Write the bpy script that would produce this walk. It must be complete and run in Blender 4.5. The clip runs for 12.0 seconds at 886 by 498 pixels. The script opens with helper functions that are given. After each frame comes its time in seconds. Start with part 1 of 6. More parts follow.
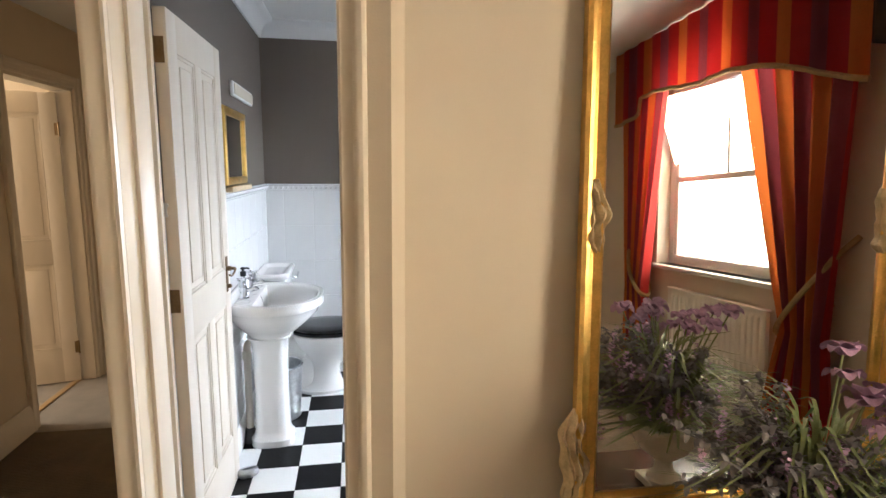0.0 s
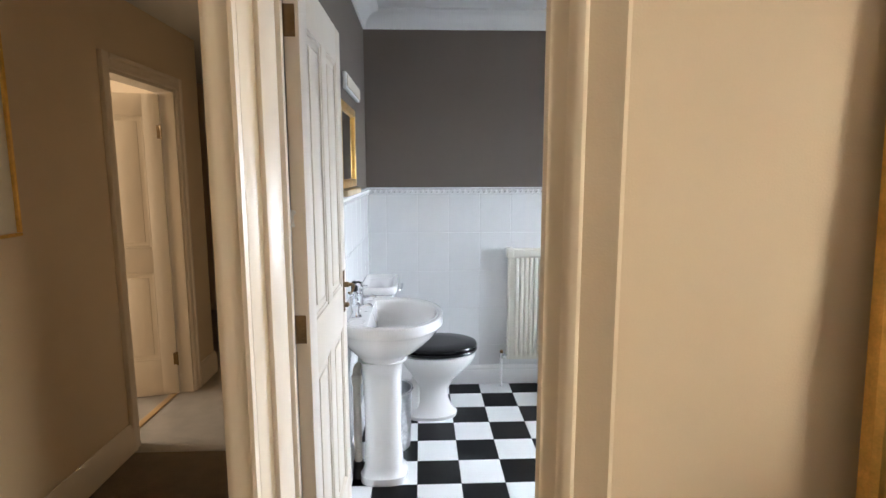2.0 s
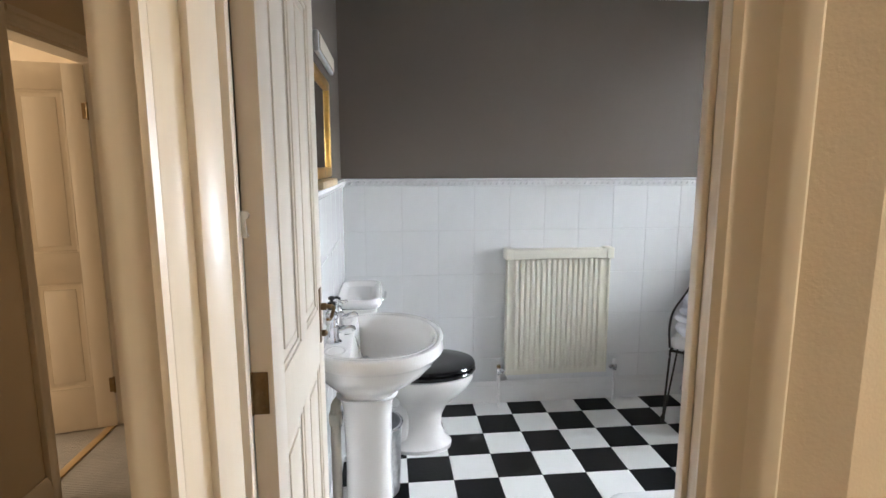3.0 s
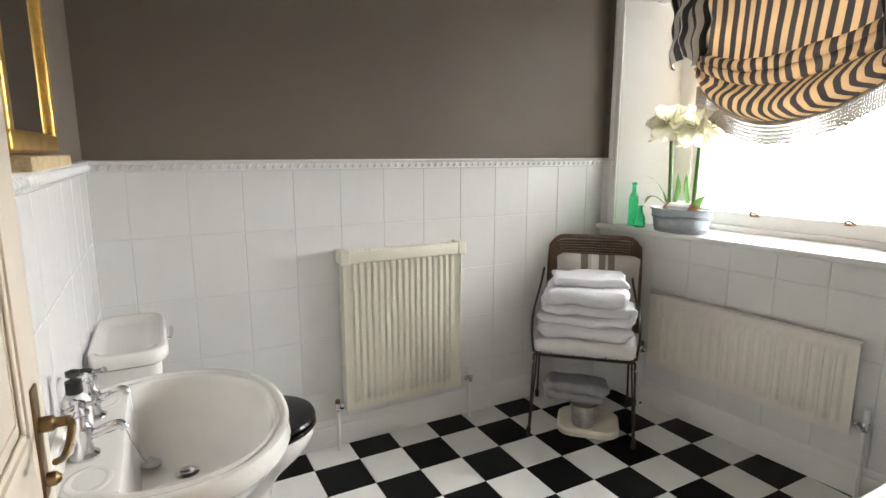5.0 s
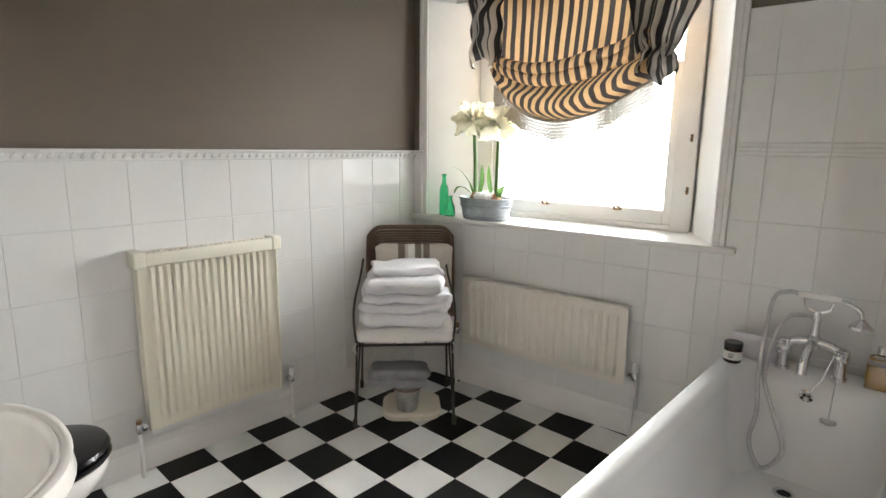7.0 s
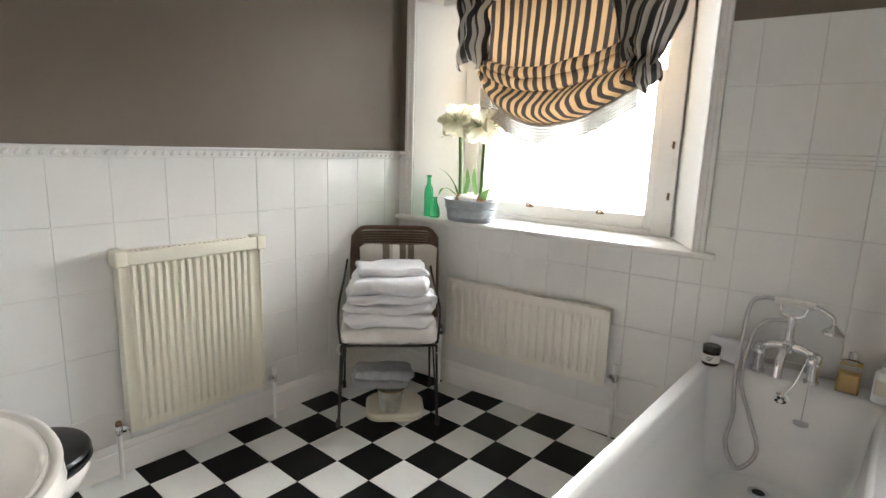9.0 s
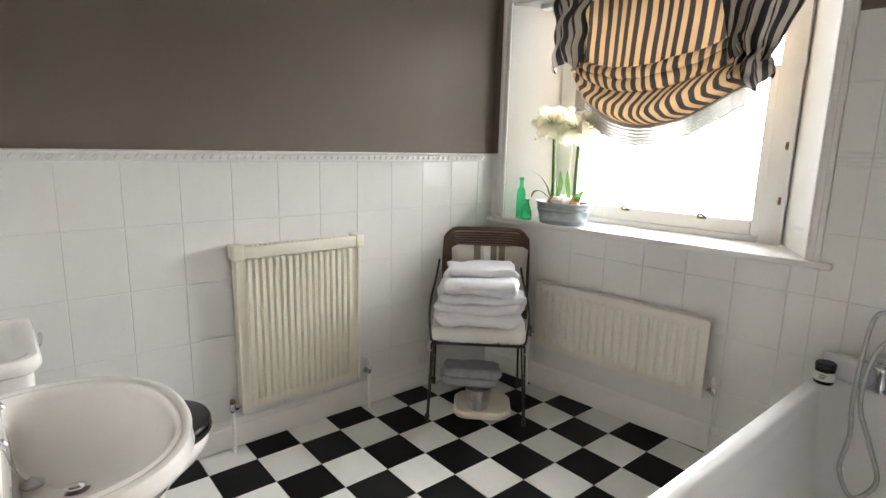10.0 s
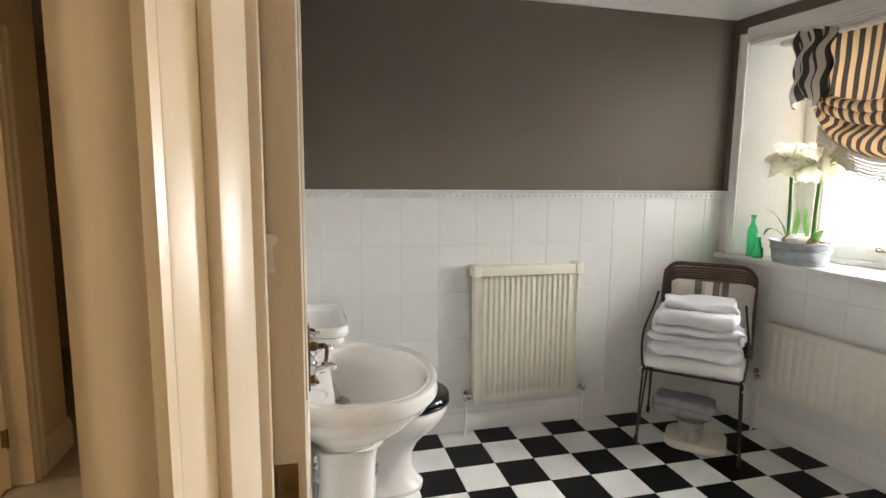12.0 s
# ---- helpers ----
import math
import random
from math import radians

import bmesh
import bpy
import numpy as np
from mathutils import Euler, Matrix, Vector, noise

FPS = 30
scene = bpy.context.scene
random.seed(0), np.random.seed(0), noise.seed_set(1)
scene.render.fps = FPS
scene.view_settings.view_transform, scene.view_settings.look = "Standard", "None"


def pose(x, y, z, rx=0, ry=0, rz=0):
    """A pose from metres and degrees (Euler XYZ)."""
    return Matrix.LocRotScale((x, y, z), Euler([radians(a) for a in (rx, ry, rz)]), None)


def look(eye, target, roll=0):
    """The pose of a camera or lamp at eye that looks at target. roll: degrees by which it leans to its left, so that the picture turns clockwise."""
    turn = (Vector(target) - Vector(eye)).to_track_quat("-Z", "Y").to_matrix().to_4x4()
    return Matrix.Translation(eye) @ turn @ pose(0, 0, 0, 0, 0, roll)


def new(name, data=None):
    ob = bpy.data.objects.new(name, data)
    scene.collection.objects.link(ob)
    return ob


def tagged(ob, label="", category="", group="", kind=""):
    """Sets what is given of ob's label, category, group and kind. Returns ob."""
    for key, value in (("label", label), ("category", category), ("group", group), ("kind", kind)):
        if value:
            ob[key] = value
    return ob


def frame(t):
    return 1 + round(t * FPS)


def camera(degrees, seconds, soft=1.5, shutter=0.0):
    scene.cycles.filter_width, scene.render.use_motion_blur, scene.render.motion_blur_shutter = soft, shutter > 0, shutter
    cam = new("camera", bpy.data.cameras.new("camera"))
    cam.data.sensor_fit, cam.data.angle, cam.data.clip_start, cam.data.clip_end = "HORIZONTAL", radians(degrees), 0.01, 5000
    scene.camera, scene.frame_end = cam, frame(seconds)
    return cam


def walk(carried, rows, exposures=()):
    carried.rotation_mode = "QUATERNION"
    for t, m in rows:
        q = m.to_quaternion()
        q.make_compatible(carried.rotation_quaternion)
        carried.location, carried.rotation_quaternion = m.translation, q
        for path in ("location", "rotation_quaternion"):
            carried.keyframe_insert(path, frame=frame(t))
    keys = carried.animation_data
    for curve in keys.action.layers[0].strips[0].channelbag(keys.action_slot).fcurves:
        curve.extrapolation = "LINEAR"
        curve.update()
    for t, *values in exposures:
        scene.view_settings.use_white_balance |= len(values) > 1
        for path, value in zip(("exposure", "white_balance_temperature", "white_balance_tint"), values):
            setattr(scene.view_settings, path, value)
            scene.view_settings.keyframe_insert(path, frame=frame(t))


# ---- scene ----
cam = camera(78.5, 12.0)
PATH = [
    (0, (0.618, -3.999, 1.486), (0.943, -2.048, 1.189), 0.5),
    (0.5, (0.511, -3.96, 1.478), (0.715, -1.995, 1.171), 0.3),
    (1, (0.431, -3.909, 1.479), (0.586, -1.94, 1.166), 0.1),
    (1.5, (0.396, -3.787, 1.48), (0.5, -1.812, 1.187), -0.1),
    (2, (0.356, -3.563, 1.463), (0.437, -1.584, 1.181), -0.1),
    (2.5, (0.288, -3.323, 1.449), (0.399, -1.347, 1.16), -0.1),
    (2.7, (0.265, -3.217, 1.447), (0.404, -1.245, 1.146), -0.1),
    (4.3, (0.248, -2.458, 1.399), (0.879, -0.587, 1.075), 0.0),
    (4.5, (0.237, -2.405, 1.396), (0.949, -0.566, 1.062), -0.0),
    (5, (0.218, -2.336, 1.39), (1.145, -0.599, 1.041), 0.0),
    (5.5, (0.207, -2.32, 1.391), (1.289, -0.676, 1.038), 0.1),
    (6, (0.211, -2.313, 1.384), (1.447, -0.785, 1.017), 0.3),
    (6.5, (0.221, -2.32, 1.383), (1.565, -0.886, 1.012), 0.5),
    (7, (0.224, -2.336, 1.384), (1.67, -1.004, 1.014), 0.7),
    (7.2, (0.219, -2.34, 1.386), (1.694, -1.041, 1.012), 0.8),
    (8.8, (0.193, -2.316, 1.403), (1.72, -1.082, 1.024), 2.0),
    (9, (0.191, -2.311, 1.404), (1.691, -1.043, 1.028), 1.9),
    (9.5, (0.178, -2.313, 1.409), (1.579, -0.937, 1.028), 1.7),
    (10, (0.162, -2.348, 1.41), (1.422, -0.842, 1.031), 1.4),
    (10.5, (0.154, -2.392, 1.413), (1.293, -0.79, 1.042), 1.4),
    (11, (0.162, -2.45, 1.417), (1.16, -0.753, 1.067), 1.3),
    (11.5, (0.144, -2.567, 1.417), (0.988, -0.779, 1.113), 1.0),
    (12, (0.051, -2.76, 1.431), (0.548, -0.841, 1.166), 0.6),
]
EXPOSURES = [(0.0, 0.36, 5450, 10), (1.0, 0.46, 5450, 10), (1.6, 0.38, 5450, 10), (2.5, 0.22, 5500, 10), (4.3, 0.08, 6450, 10), (7.2, 0.11, 6450, 10), (11.0, 0.10, 6450, 10), (12.0, 0.02, 6600, 10)]
walk(cam, [(t, look(eye, target, roll)) for t, eye, target, roll in PATH], EXPOSURES)

# ---- world, daylight ----
world = bpy.data.worlds.new("world")
scene.world = world
world.use_nodes = True
wn = world.node_tree
sky = wn.nodes.new("ShaderNodeTexSky")
sky.sky_type, sky.sun_disc = "NISHITA", False
sky.sun_elevation, sky.sun_rotation = radians(48), radians(80)
wn.links.new(sky.outputs[0], wn.nodes["Background"].inputs[0])
wn.nodes["Background"].inputs[1].default_value = 0.12


def area_lamp(name, eye, target, width, height, watts, colour=(1.0, 0.98, 0.95), spread=180):
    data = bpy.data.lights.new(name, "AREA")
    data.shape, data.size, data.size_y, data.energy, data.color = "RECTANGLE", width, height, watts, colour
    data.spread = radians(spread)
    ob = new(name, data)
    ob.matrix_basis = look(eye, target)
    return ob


area_lamp("bathroom_window_light", (3.20, -0.80, 1.62), (2.0, -1.00, 1.20), 1.1, 1.2, 64, (1.0, 0.985, 0.965), 90)
area_lamp("landing_window_light", (3.22, -4.35, 1.58), (2.0, -4.1, 1.1), 1.2, 1.3, 55, (1.0, 0.765, 0.42))
# added lamp for an unseen window; brightens the side room and hall door
area_lamp("side_room_fill_light", (-3.45, -0.5, 1.6), (-2.0, -0.45, 1.0), 0.9, 1.2, 46, (1.0, 0.80, 0.52))

# ---- materials ----


def principled(name, base, rough=0.5, metal=0.0, spread=0.06, scale=6.0, bump=0.02, fine=120.0, coat=0.0, stretch=(1, 1, 1), spec=0.5, per_object=0.0, ribs=0.0):
    """A principled material with two scales of variation and fine relief."""
    m = bpy.data.materials.new(name)
    m.use_nodes = True
    t = m.node_tree
    p = t.nodes["Principled BSDF"]
    p.inputs["Roughness"].default_value, p.inputs["Metallic"].default_value = rough, metal
    p.inputs["Coat Weight"].default_value, p.inputs["Specular IOR Level"].default_value = coat, spec
    p.inputs["Coat Roughness"].default_value = 0.06
    co = t.nodes.new("ShaderNodeTexCoord")
    mp = t.nodes.new("ShaderNodeMapping")
    mp.inputs["Scale"].default_value = stretch
    t.links.new(co.outputs["Object"], mp.inputs["Vector"])
    n1, n2 = t.nodes.new("ShaderNodeTexNoise"), t.nodes.new("ShaderNodeTexNoise")
    n1.inputs["Scale"].default_value, n2.inputs["Scale"].default_value = scale, fine
    n1.inputs["Detail"].default_value, n2.inputs["Detail"].default_value = 5, 3
    for n in (n1, n2):
        t.links.new(mp.outputs[0], n.inputs["Vector"])
    add = t.nodes.new("ShaderNodeMath")
    add.operation = "MULTIPLY_ADD"
    t.links.new(n2.outputs["Fac"], add.inputs[0])
    add.inputs[1].default_value = 0.4
    t.links.new(n1.outputs["Fac"], add.inputs[2])
    last = add.outputs[0]
    if per_object:
        info = t.nodes.new("ShaderNodeObjectInfo")
        more = t.nodes.new("ShaderNodeMath")
        more.operation = "MULTIPLY_ADD"
        t.links.new(info.outputs["Random"], more.inputs[0])
        more.inputs[1].default_value = per_object
        t.links.new(last, more.inputs[2])
        last = more.outputs[0]
    ramp = t.nodes.new("ShaderNodeMapRange")
    ramp.inputs["From Min"].default_value, ramp.inputs["From Max"].default_value = 0.35, 1.05 + per_object
    ramp.inputs["To Min"].default_value, ramp.inputs["To Max"].default_value = 1 - spread, 1 + spread
    t.links.new(last, ramp.inputs["Value"])
    mul = t.nodes.new("ShaderNodeVectorMath")
    mul.operation = "SCALE"
    mul.inputs[0].default_value = base
    t.links.new(ramp.outputs[0], mul.inputs["Scale"])
    t.links.new(mul.outputs[0], p.inputs["Base Color"])
    if bump:
        b = t.nodes.new("ShaderNodeBump")
        b.inputs["Strength"].default_value, b.inputs["Distance"].default_value = bump * 10, 0.002
        t.links.new(n2.outputs["Fac"], b.inputs["Height"])
        t.links.new(b.outputs[0], p.inputs["Normal"])
        if ribs:
            wave, cord = t.nodes.new("ShaderNodeTexWave"), t.nodes.new("ShaderNodeBump")
            wave.bands_direction, wave.inputs["Scale"].default_value = "Y", 0.314 / ribs
            wave.inputs["Distortion"].default_value, wave.inputs["Detail"].default_value = 0.6, 2
            t.links.new(co.outputs["Object"], wave.inputs["Vector"])
            cord.inputs["Strength"].default_value, cord.inputs["Distance"].default_value = 0.9, 0.004
            t.links.new(wave.outputs["Fac"], cord.inputs["Height"])
            t.links.new(b.outputs[0], cord.inputs["Normal"])
            t.links.new(cord.outputs[0], p.inputs["Normal"])
    return m


M = {
    "grey_paint": principled("grey_paint", (0.146, 0.119, 0.094), 0.62, spread=0.05, scale=2.5, bump=0.03, fine=260),
    "white_paint": principled("white_paint", (0.80, 0.79, 0.77), 0.42, spread=0.03, scale=3, bump=0.015, fine=60),
    "ceiling_paint": principled("ceiling_paint", (0.82, 0.82, 0.81), 0.8, spread=0.03, scale=2, bump=0.03, fine=200),
    "cream_paint": principled("cream_paint", (0.70, 0.60, 0.475), 0.65, spread=0.04, scale=2.2, bump=0.03, fine=220),
    "hall_paint": principled("hall_paint", (0.66, 0.545, 0.40), 0.65, spread=0.05, scale=2.2, bump=0.03, fine=220),
    "cream_gloss": principled("cream_gloss", (0.75, 0.665, 0.55), 0.32, spread=0.04, scale=5, bump=0.02, fine=40, stretch=(1, 1, 0.15)),
    "wall_tile": principled("wall_tile", (0.80, 0.80, 0.79), 0.045, spread=0.03, scale=8, bump=0.018, fine=14, per_object=0.15, stretch=(1, 1, 0.35)),
    "grout": principled("grout", (0.72, 0.72, 0.70), 0.8, spread=0.08, scale=12, bump=0.05, fine=300),
    "border_tile": principled("border_tile", (0.80, 0.80, 0.79), 0.14, spread=0.03, scale=14, bump=0.02, fine=90),
    "floor_white": principled("floor_white", (0.78, 0.78, 0.76), 0.28, spread=0.05, scale=5, bump=0.03, fine=90, per_object=0.2),
    "floor_black": principled("floor_black", (0.006, 0.006, 0.0065), 0.34, spread=0.25, scale=5, bump=0.03, fine=90, per_object=0.2, spec=0.10),
    "floor_grout": principled("floor_grout", (0.16, 0.155, 0.15), 0.8, spread=0.2, scale=9, bump=0.05, fine=200),
    "ceramic": principled("ceramic", (0.82, 0.80, 0.77), 0.07, spread=0.02, scale=4, bump=0.0, coat=0.4),
    "bath_enamel": principled("bath_enamel", (0.80, 0.80, 0.80), 0.12, spread=0.02, scale=4, bump=0.0, coat=0.3),
    "chrome": principled("chrome", (0.72, 0.72, 0.74), 0.12, 1.0, spread=0.06, scale=20, bump=0.0),
    "hose": principled("hose", (0.50, 0.50, 0.51), 0.28, 1.0, spread=0.15, scale=60, bump=0.05, fine=700),
    "brass": principled("brass", (0.22, 0.148, 0.075), 0.36, 1.0, spread=0.25, scale=22, bump=0.02),
    "gilt": principled("gilt", (0.78, 0.50, 0.14), 0.30, 1.0, spread=0.30, scale=18, bump=0.06, fine=150),
    "worn_gilt": principled("worn_gilt", (0.60, 0.47, 0.28), 0.55, 0.35, spread=0.35, scale=30, bump=0.12, fine=160),
    "black_lacquer": principled("black_lacquer", (0.006, 0.0055, 0.006), 0.16, spread=0.2, scale=6, bump=0.0, spec=0.35),
    "radiator_cream": principled("radiator_cream", (0.80, 0.77, 0.66), 0.34, spread=0.03, scale=4, bump=0.015, fine=90),
    "radiator_white": principled("radiator_white", (0.82, 0.78, 0.71), 0.36, spread=0.03, scale=4, bump=0.015, fine=90),
    "wrought_iron": principled("wrought_iron", (0.045, 0.038, 0.034), 0.48, 0.6, spread=0.3, scale=30, bump=0.06),
    "wicker": principled("wicker", (0.11, 0.062, 0.038), 0.55, spread=0.45, scale=45, bump=0.1, fine=220),
    "towel": principled("towel", (0.85, 0.85, 0.89), 0.95, spread=0.06, scale=14, bump=0.16, fine=420),
    "grey_towel": principled("grey_towel", (0.33, 0.33, 0.35), 0.95, spread=0.22, scale=24, bump=0.2, fine=380),
    "linen": principled("linen", (0.56, 0.52, 0.47), 0.9, spread=0.08, scale=20, bump=0.08, fine=500),
    "linen_dark": principled("linen_dark", (0.19, 0.16, 0.13), 0.9, spread=0.1, scale=20, bump=0.08, fine=500),
    "linen_white": principled("linen_white", (0.78, 0.76, 0.74), 0.9, spread=0.06, scale=20, bump=0.08, fine=500),
    "scale_plastic": principled("scale_plastic", (0.74, 0.69, 0.57), 0.42, spread=0.06, scale=8, bump=0.02),
    "zinc": principled("zinc", (0.36, 0.39, 0.42), 0.50, 0.55, spread=0.35, scale=18, bump=0.05, fine=120),
    "bucket_metal": principled("bucket_metal", (0.60, 0.60, 0.60), 0.32, 0.9, spread=0.35, scale=24, bump=0.03, fine=80),
    "petal": principled("petal", (0.90, 0.87, 0.74), 0.6, spread=0.06, scale=20, bump=0.05, fine=180),
    "leaf": principled("leaf", (0.10, 0.21, 0.055), 0.5, spread=0.25, scale=14, bump=0.03),
    "bulb": principled("bulb", (0.40, 0.20, 0.10), 0.6, spread=0.3, scale=30, bump=0.05),
    "lavender": principled("lavender", (0.50, 0.31, 0.47), 0.8, spread=0.35, scale=40, bump=0.08),
    "dusky_leaf": principled("dusky_leaf", (0.20, 0.18, 0.185), 0.7, spread=0.35, scale=20, bump=0.05),
    "grass_leaf": principled("grass_leaf", (0.23, 0.27, 0.11), 0.6, spread=0.35, scale=16, bump=0.02),
    "urn_stone": principled("urn_stone", (0.62, 0.57, 0.48), 0.75, spread=0.2, scale=14, bump=0.1, fine=150),
    "dark_wood": principled("dark_wood", (0.055, 0.032, 0.020), 0.22, spread=0.35, scale=3, bump=0.02, fine=60, stretch=(0.3, 4, 4)),
    "carpet_brown": principled("carpet_brown", (0.20, 0.150, 0.098), 0.95, spread=0.22, scale=9, bump=0.25, fine=420, ribs=0.014),
    "carpet_light": principled("carpet_light", (0.46, 0.41, 0.36), 0.95, spread=0.14, scale=9, bump=0.25, fine=420, ribs=0.014),
    "wood_strip": principled("wood_strip", (0.45, 0.30, 0.14), 0.4, spread=0.2, scale=10, bump=0.02),
    "plastic_black": principled("plastic_black", (0.012, 0.012, 0.013), 0.32, spread=0.1, scale=10, bump=0.0),
    "plastic_white": principled("plastic_white", (0.80, 0.80, 0.78), 0.35, spread=0.03, scale=10, bump=0.0),
    "pipe_plastic": principled("pipe_plastic", (0.60, 0.56, 0.47), 0.45, spread=0.15, scale=9, bump=0.03),
    "amber_jar": principled("amber_jar", (0.035, 0.014, 0.010), 0.10, spread=0.1, scale=10, bump=0.0),
    "amber_oil": principled("amber_oil", (0.66, 0.38, 0.07), 0.08, spread=0.06, scale=10, bump=0.0),
    "paper_label": principled("paper_label", (0.80, 0.79, 0.75), 0.7, spread=0.04, scale=20, bump=0.02),
    "ink": principled("ink", (0.03, 0.03, 0.03), 0.7, spread=0.05, scale=20, bump=0.0),
    # near-black that paints the shade inside the bath's openings
    "dark_void": principled("dark_void", (0.012, 0.012, 0.012), 0.8, spread=0.2, scale=10, bump=0.0),
    "picture_print": principled("picture_print", (0.06, 0.055, 0.05), 0.6, spread=0.8, scale=12, bump=0.0),
    "mount_card": principled("mount_card", (0.66, 0.60, 0.49), 0.8, spread=0.03, scale=10, bump=0.02),
    "fringe": principled("fringe", (0.50, 0.45, 0.38), 0.6, spread=0.3, scale=60, bump=0.05),
    "rope": principled("rope", (0.42, 0.27, 0.11), 0.8, spread=0.3, scale=50, bump=0.15, fine=300),
    "tissue": principled("tissue", (0.84, 0.84, 0.84), 0.9, spread=0.05, scale=30, bump=0.1),
}


def glass_material(name, colour, rough=0.0, ior=1.45):
    m = bpy.data.materials.new(name)
    m.use_nodes = True
    p = m.node_tree.nodes["Principled BSDF"]
    p.inputs["Base Color"].default_value = (*colour, 1)
    p.inputs["Roughness"].default_value, p.inputs["IOR"].default_value = rough, ior
    p.inputs["Transmission Weight"].default_value = 1.0
    return m


M["window_glass"] = glass_material("window_glass", (0.97, 0.99, 0.98), 0.0, 1.12)
M["green_glass"] = glass_material("green_glass", (0.05, 0.62, 0.24), 0.05)
M["clear_bottle"] = glass_material("clear_bottle", (0.93, 0.95, 0.95), 0.08)
mirror_mat = bpy.data.materials.new("mirror_silver")
mirror_mat.use_nodes = True
mp_ = mirror_mat.node_tree.nodes["Principled BSDF"]
mp_.inputs["Base Color"].default_value = (0.80, 0.80, 0.80, 1)
mp_.inputs["Metallic"].default_value, mp_.inputs["Roughness"].default_value = 1.0, 0.015
M["mirror"] = mirror_mat


def glow_material(name, colour, strength):
    m = bpy.data.materials.new(name)
    m.use_nodes = True
    p = m.node_tree.nodes["Principled BSDF"]
    p.inputs["Base Color"].default_value = (0.8, 0.8, 0.8, 1)
    p.inputs["Emission Color"].default_value, p.inputs["Emission Strength"].default_value = (*colour, 1), strength
    return m


M["daylight_backdrop"] = glow_material("daylight_backdrop", (1.0, 1.0, 1.0), 2.2)
M["bright_backdrop"] = glow_material("bright_backdrop", (0.97, 0.985, 1.0), 3.7)


def striped_cloth(name, colours, period, translucency):
    """Woven cloth with stripes across the first texture coordinate, which is in metres of cloth."""
    m = bpy.data.materials.new(name)
    m.use_nodes = True
    t = m.node_tree
    p = t.nodes["Principled BSDF"]
    p.inputs["Roughness"].default_value = 0.9
    co, sep = t.nodes.new("ShaderNodeTexCoord"), t.nodes.new("ShaderNodeSeparateXYZ")
    t.links.new(co.outputs["UV"], sep.inputs[0])
    mod = t.nodes.new("ShaderNodeMath")
    mod.operation = "MULTIPLY"
    mod.inputs[1].default_value = 1 / period
    fr = t.nodes.new("ShaderNodeMath")
    fr.operation = "FRACT"
    t.links.new(sep.outputs["X"], mod.inputs[0])
    t.links.new(mod.outputs[0], fr.inputs[0])
    ramp = t.nodes.new("ShaderNodeValToRGB")
    ramp.color_ramp.interpolation = "CONSTANT"
    e = ramp.color_ramp.elements
    e[0].position, e[0].color = 0.0, (*colours[0], 1)
    e[1].position, e[1].color = 1 / len(colours), (*colours[1], 1)
    for k in range(2, len(colours)):
        x = e.new(k / len(colours))
        x.color = (*colours[k], 1)
    t.links.new(fr.outputs[0], ramp.inputs[0])
    weave = t.nodes.new("ShaderNodeTexNoise")
    weave.inputs["Scale"].default_value = 260
    t.links.new(co.outputs["Object"], weave.inputs["Vector"])
    mr = t.nodes.new("ShaderNodeMapRange")
    mr.inputs["To Min"].default_value, mr.inputs["To Max"].default_value = 0.8, 1.2
    t.links.new(weave.outputs["Fac"], mr.inputs["Value"])
    sc = t.nodes.new("ShaderNodeVectorMath")
    sc.operation = "SCALE"
    t.links.new(ramp.outputs[0], sc.inputs[0])
    t.links.new(mr.outputs[0], sc.inputs["Scale"])
    t.links.new(sc.outputs[0], p.inputs["Base Color"])
    tr, mix = t.nodes.new("ShaderNodeBsdfTranslucent"), t.nodes.new("ShaderNodeMixShader")
    t.links.new(sc.outputs[0], tr.inputs["Color"])
    mix.inputs[0].default_value = translucency
    t.links.new(p.outputs[0], mix.inputs[1])
    t.links.new(tr.outputs[0], mix.inputs[2])
    t.links.new(mix.outputs[0], t.nodes["Material Output"].inputs["Surface"])
    return m


M["blind_cloth"] = striped_cloth("blind_cloth", [(0.52, 0.34, 0.17), (0.045, 0.038, 0.036)], 0.056, 0.060)
M["blind_cloth_grey"] = striped_cloth("blind_cloth_grey", [(0.56, 0.52, 0.46), (0.050, 0.047, 0.047)], 0.058, 0.04)
M["curtain_cloth"] = striped_cloth("curtain_cloth", [(0.62, 0.17, 0.03), (0.44, 0.018, 0.02), (0.27, 0.05, 0.07), (0.46, 0.025, 0.02)], 0.42, 0.30)



def translucent(m, share):
    """Lets some light through a thin leaf or petal."""
    t = m.node_tree
    p, tr, mix = t.nodes["Principled BSDF"], t.nodes.new("ShaderNodeBsdfTranslucent"), t.nodes.new("ShaderNodeMixShader")
    t.links.new(p.inputs["Base Color"].links[0].from_socket, tr.inputs["Color"])
    mix.inputs[0].default_value = share
    t.links.new(p.outputs[0], mix.inputs[1])
    t.links.new(tr.outputs[0], mix.inputs[2])
    t.links.new(mix.outputs[0], t.nodes["Material Output"].inputs["Surface"])


translucent(M["petal"], 0.58)
translucent(M["leaf"], 0.2)

# ---- mesh helpers ----


def part(name, bm, mat, parent=None, label="", smooth=True, loc=None):
    """Links a bmesh as one mesh object under a thing or a part."""
    me = bpy.data.meshes.new(name)
    bmesh.ops.recalc_face_normals(bm, faces=bm.faces)
    bm.to_mesh(me)
    bm.free()
    me.materials.append(M[mat])
    if smooth:
        me.polygons.foreach_set("use_smooth", [True] * len(me.polygons))
        me.set_sharp_from_angle(angle=radians(38))
    ob = new(name, me)
    if loc:
        ob.location = loc
    if parent:
        ob.parent = parent
    if label:
        tagged(ob, label)
    return ob


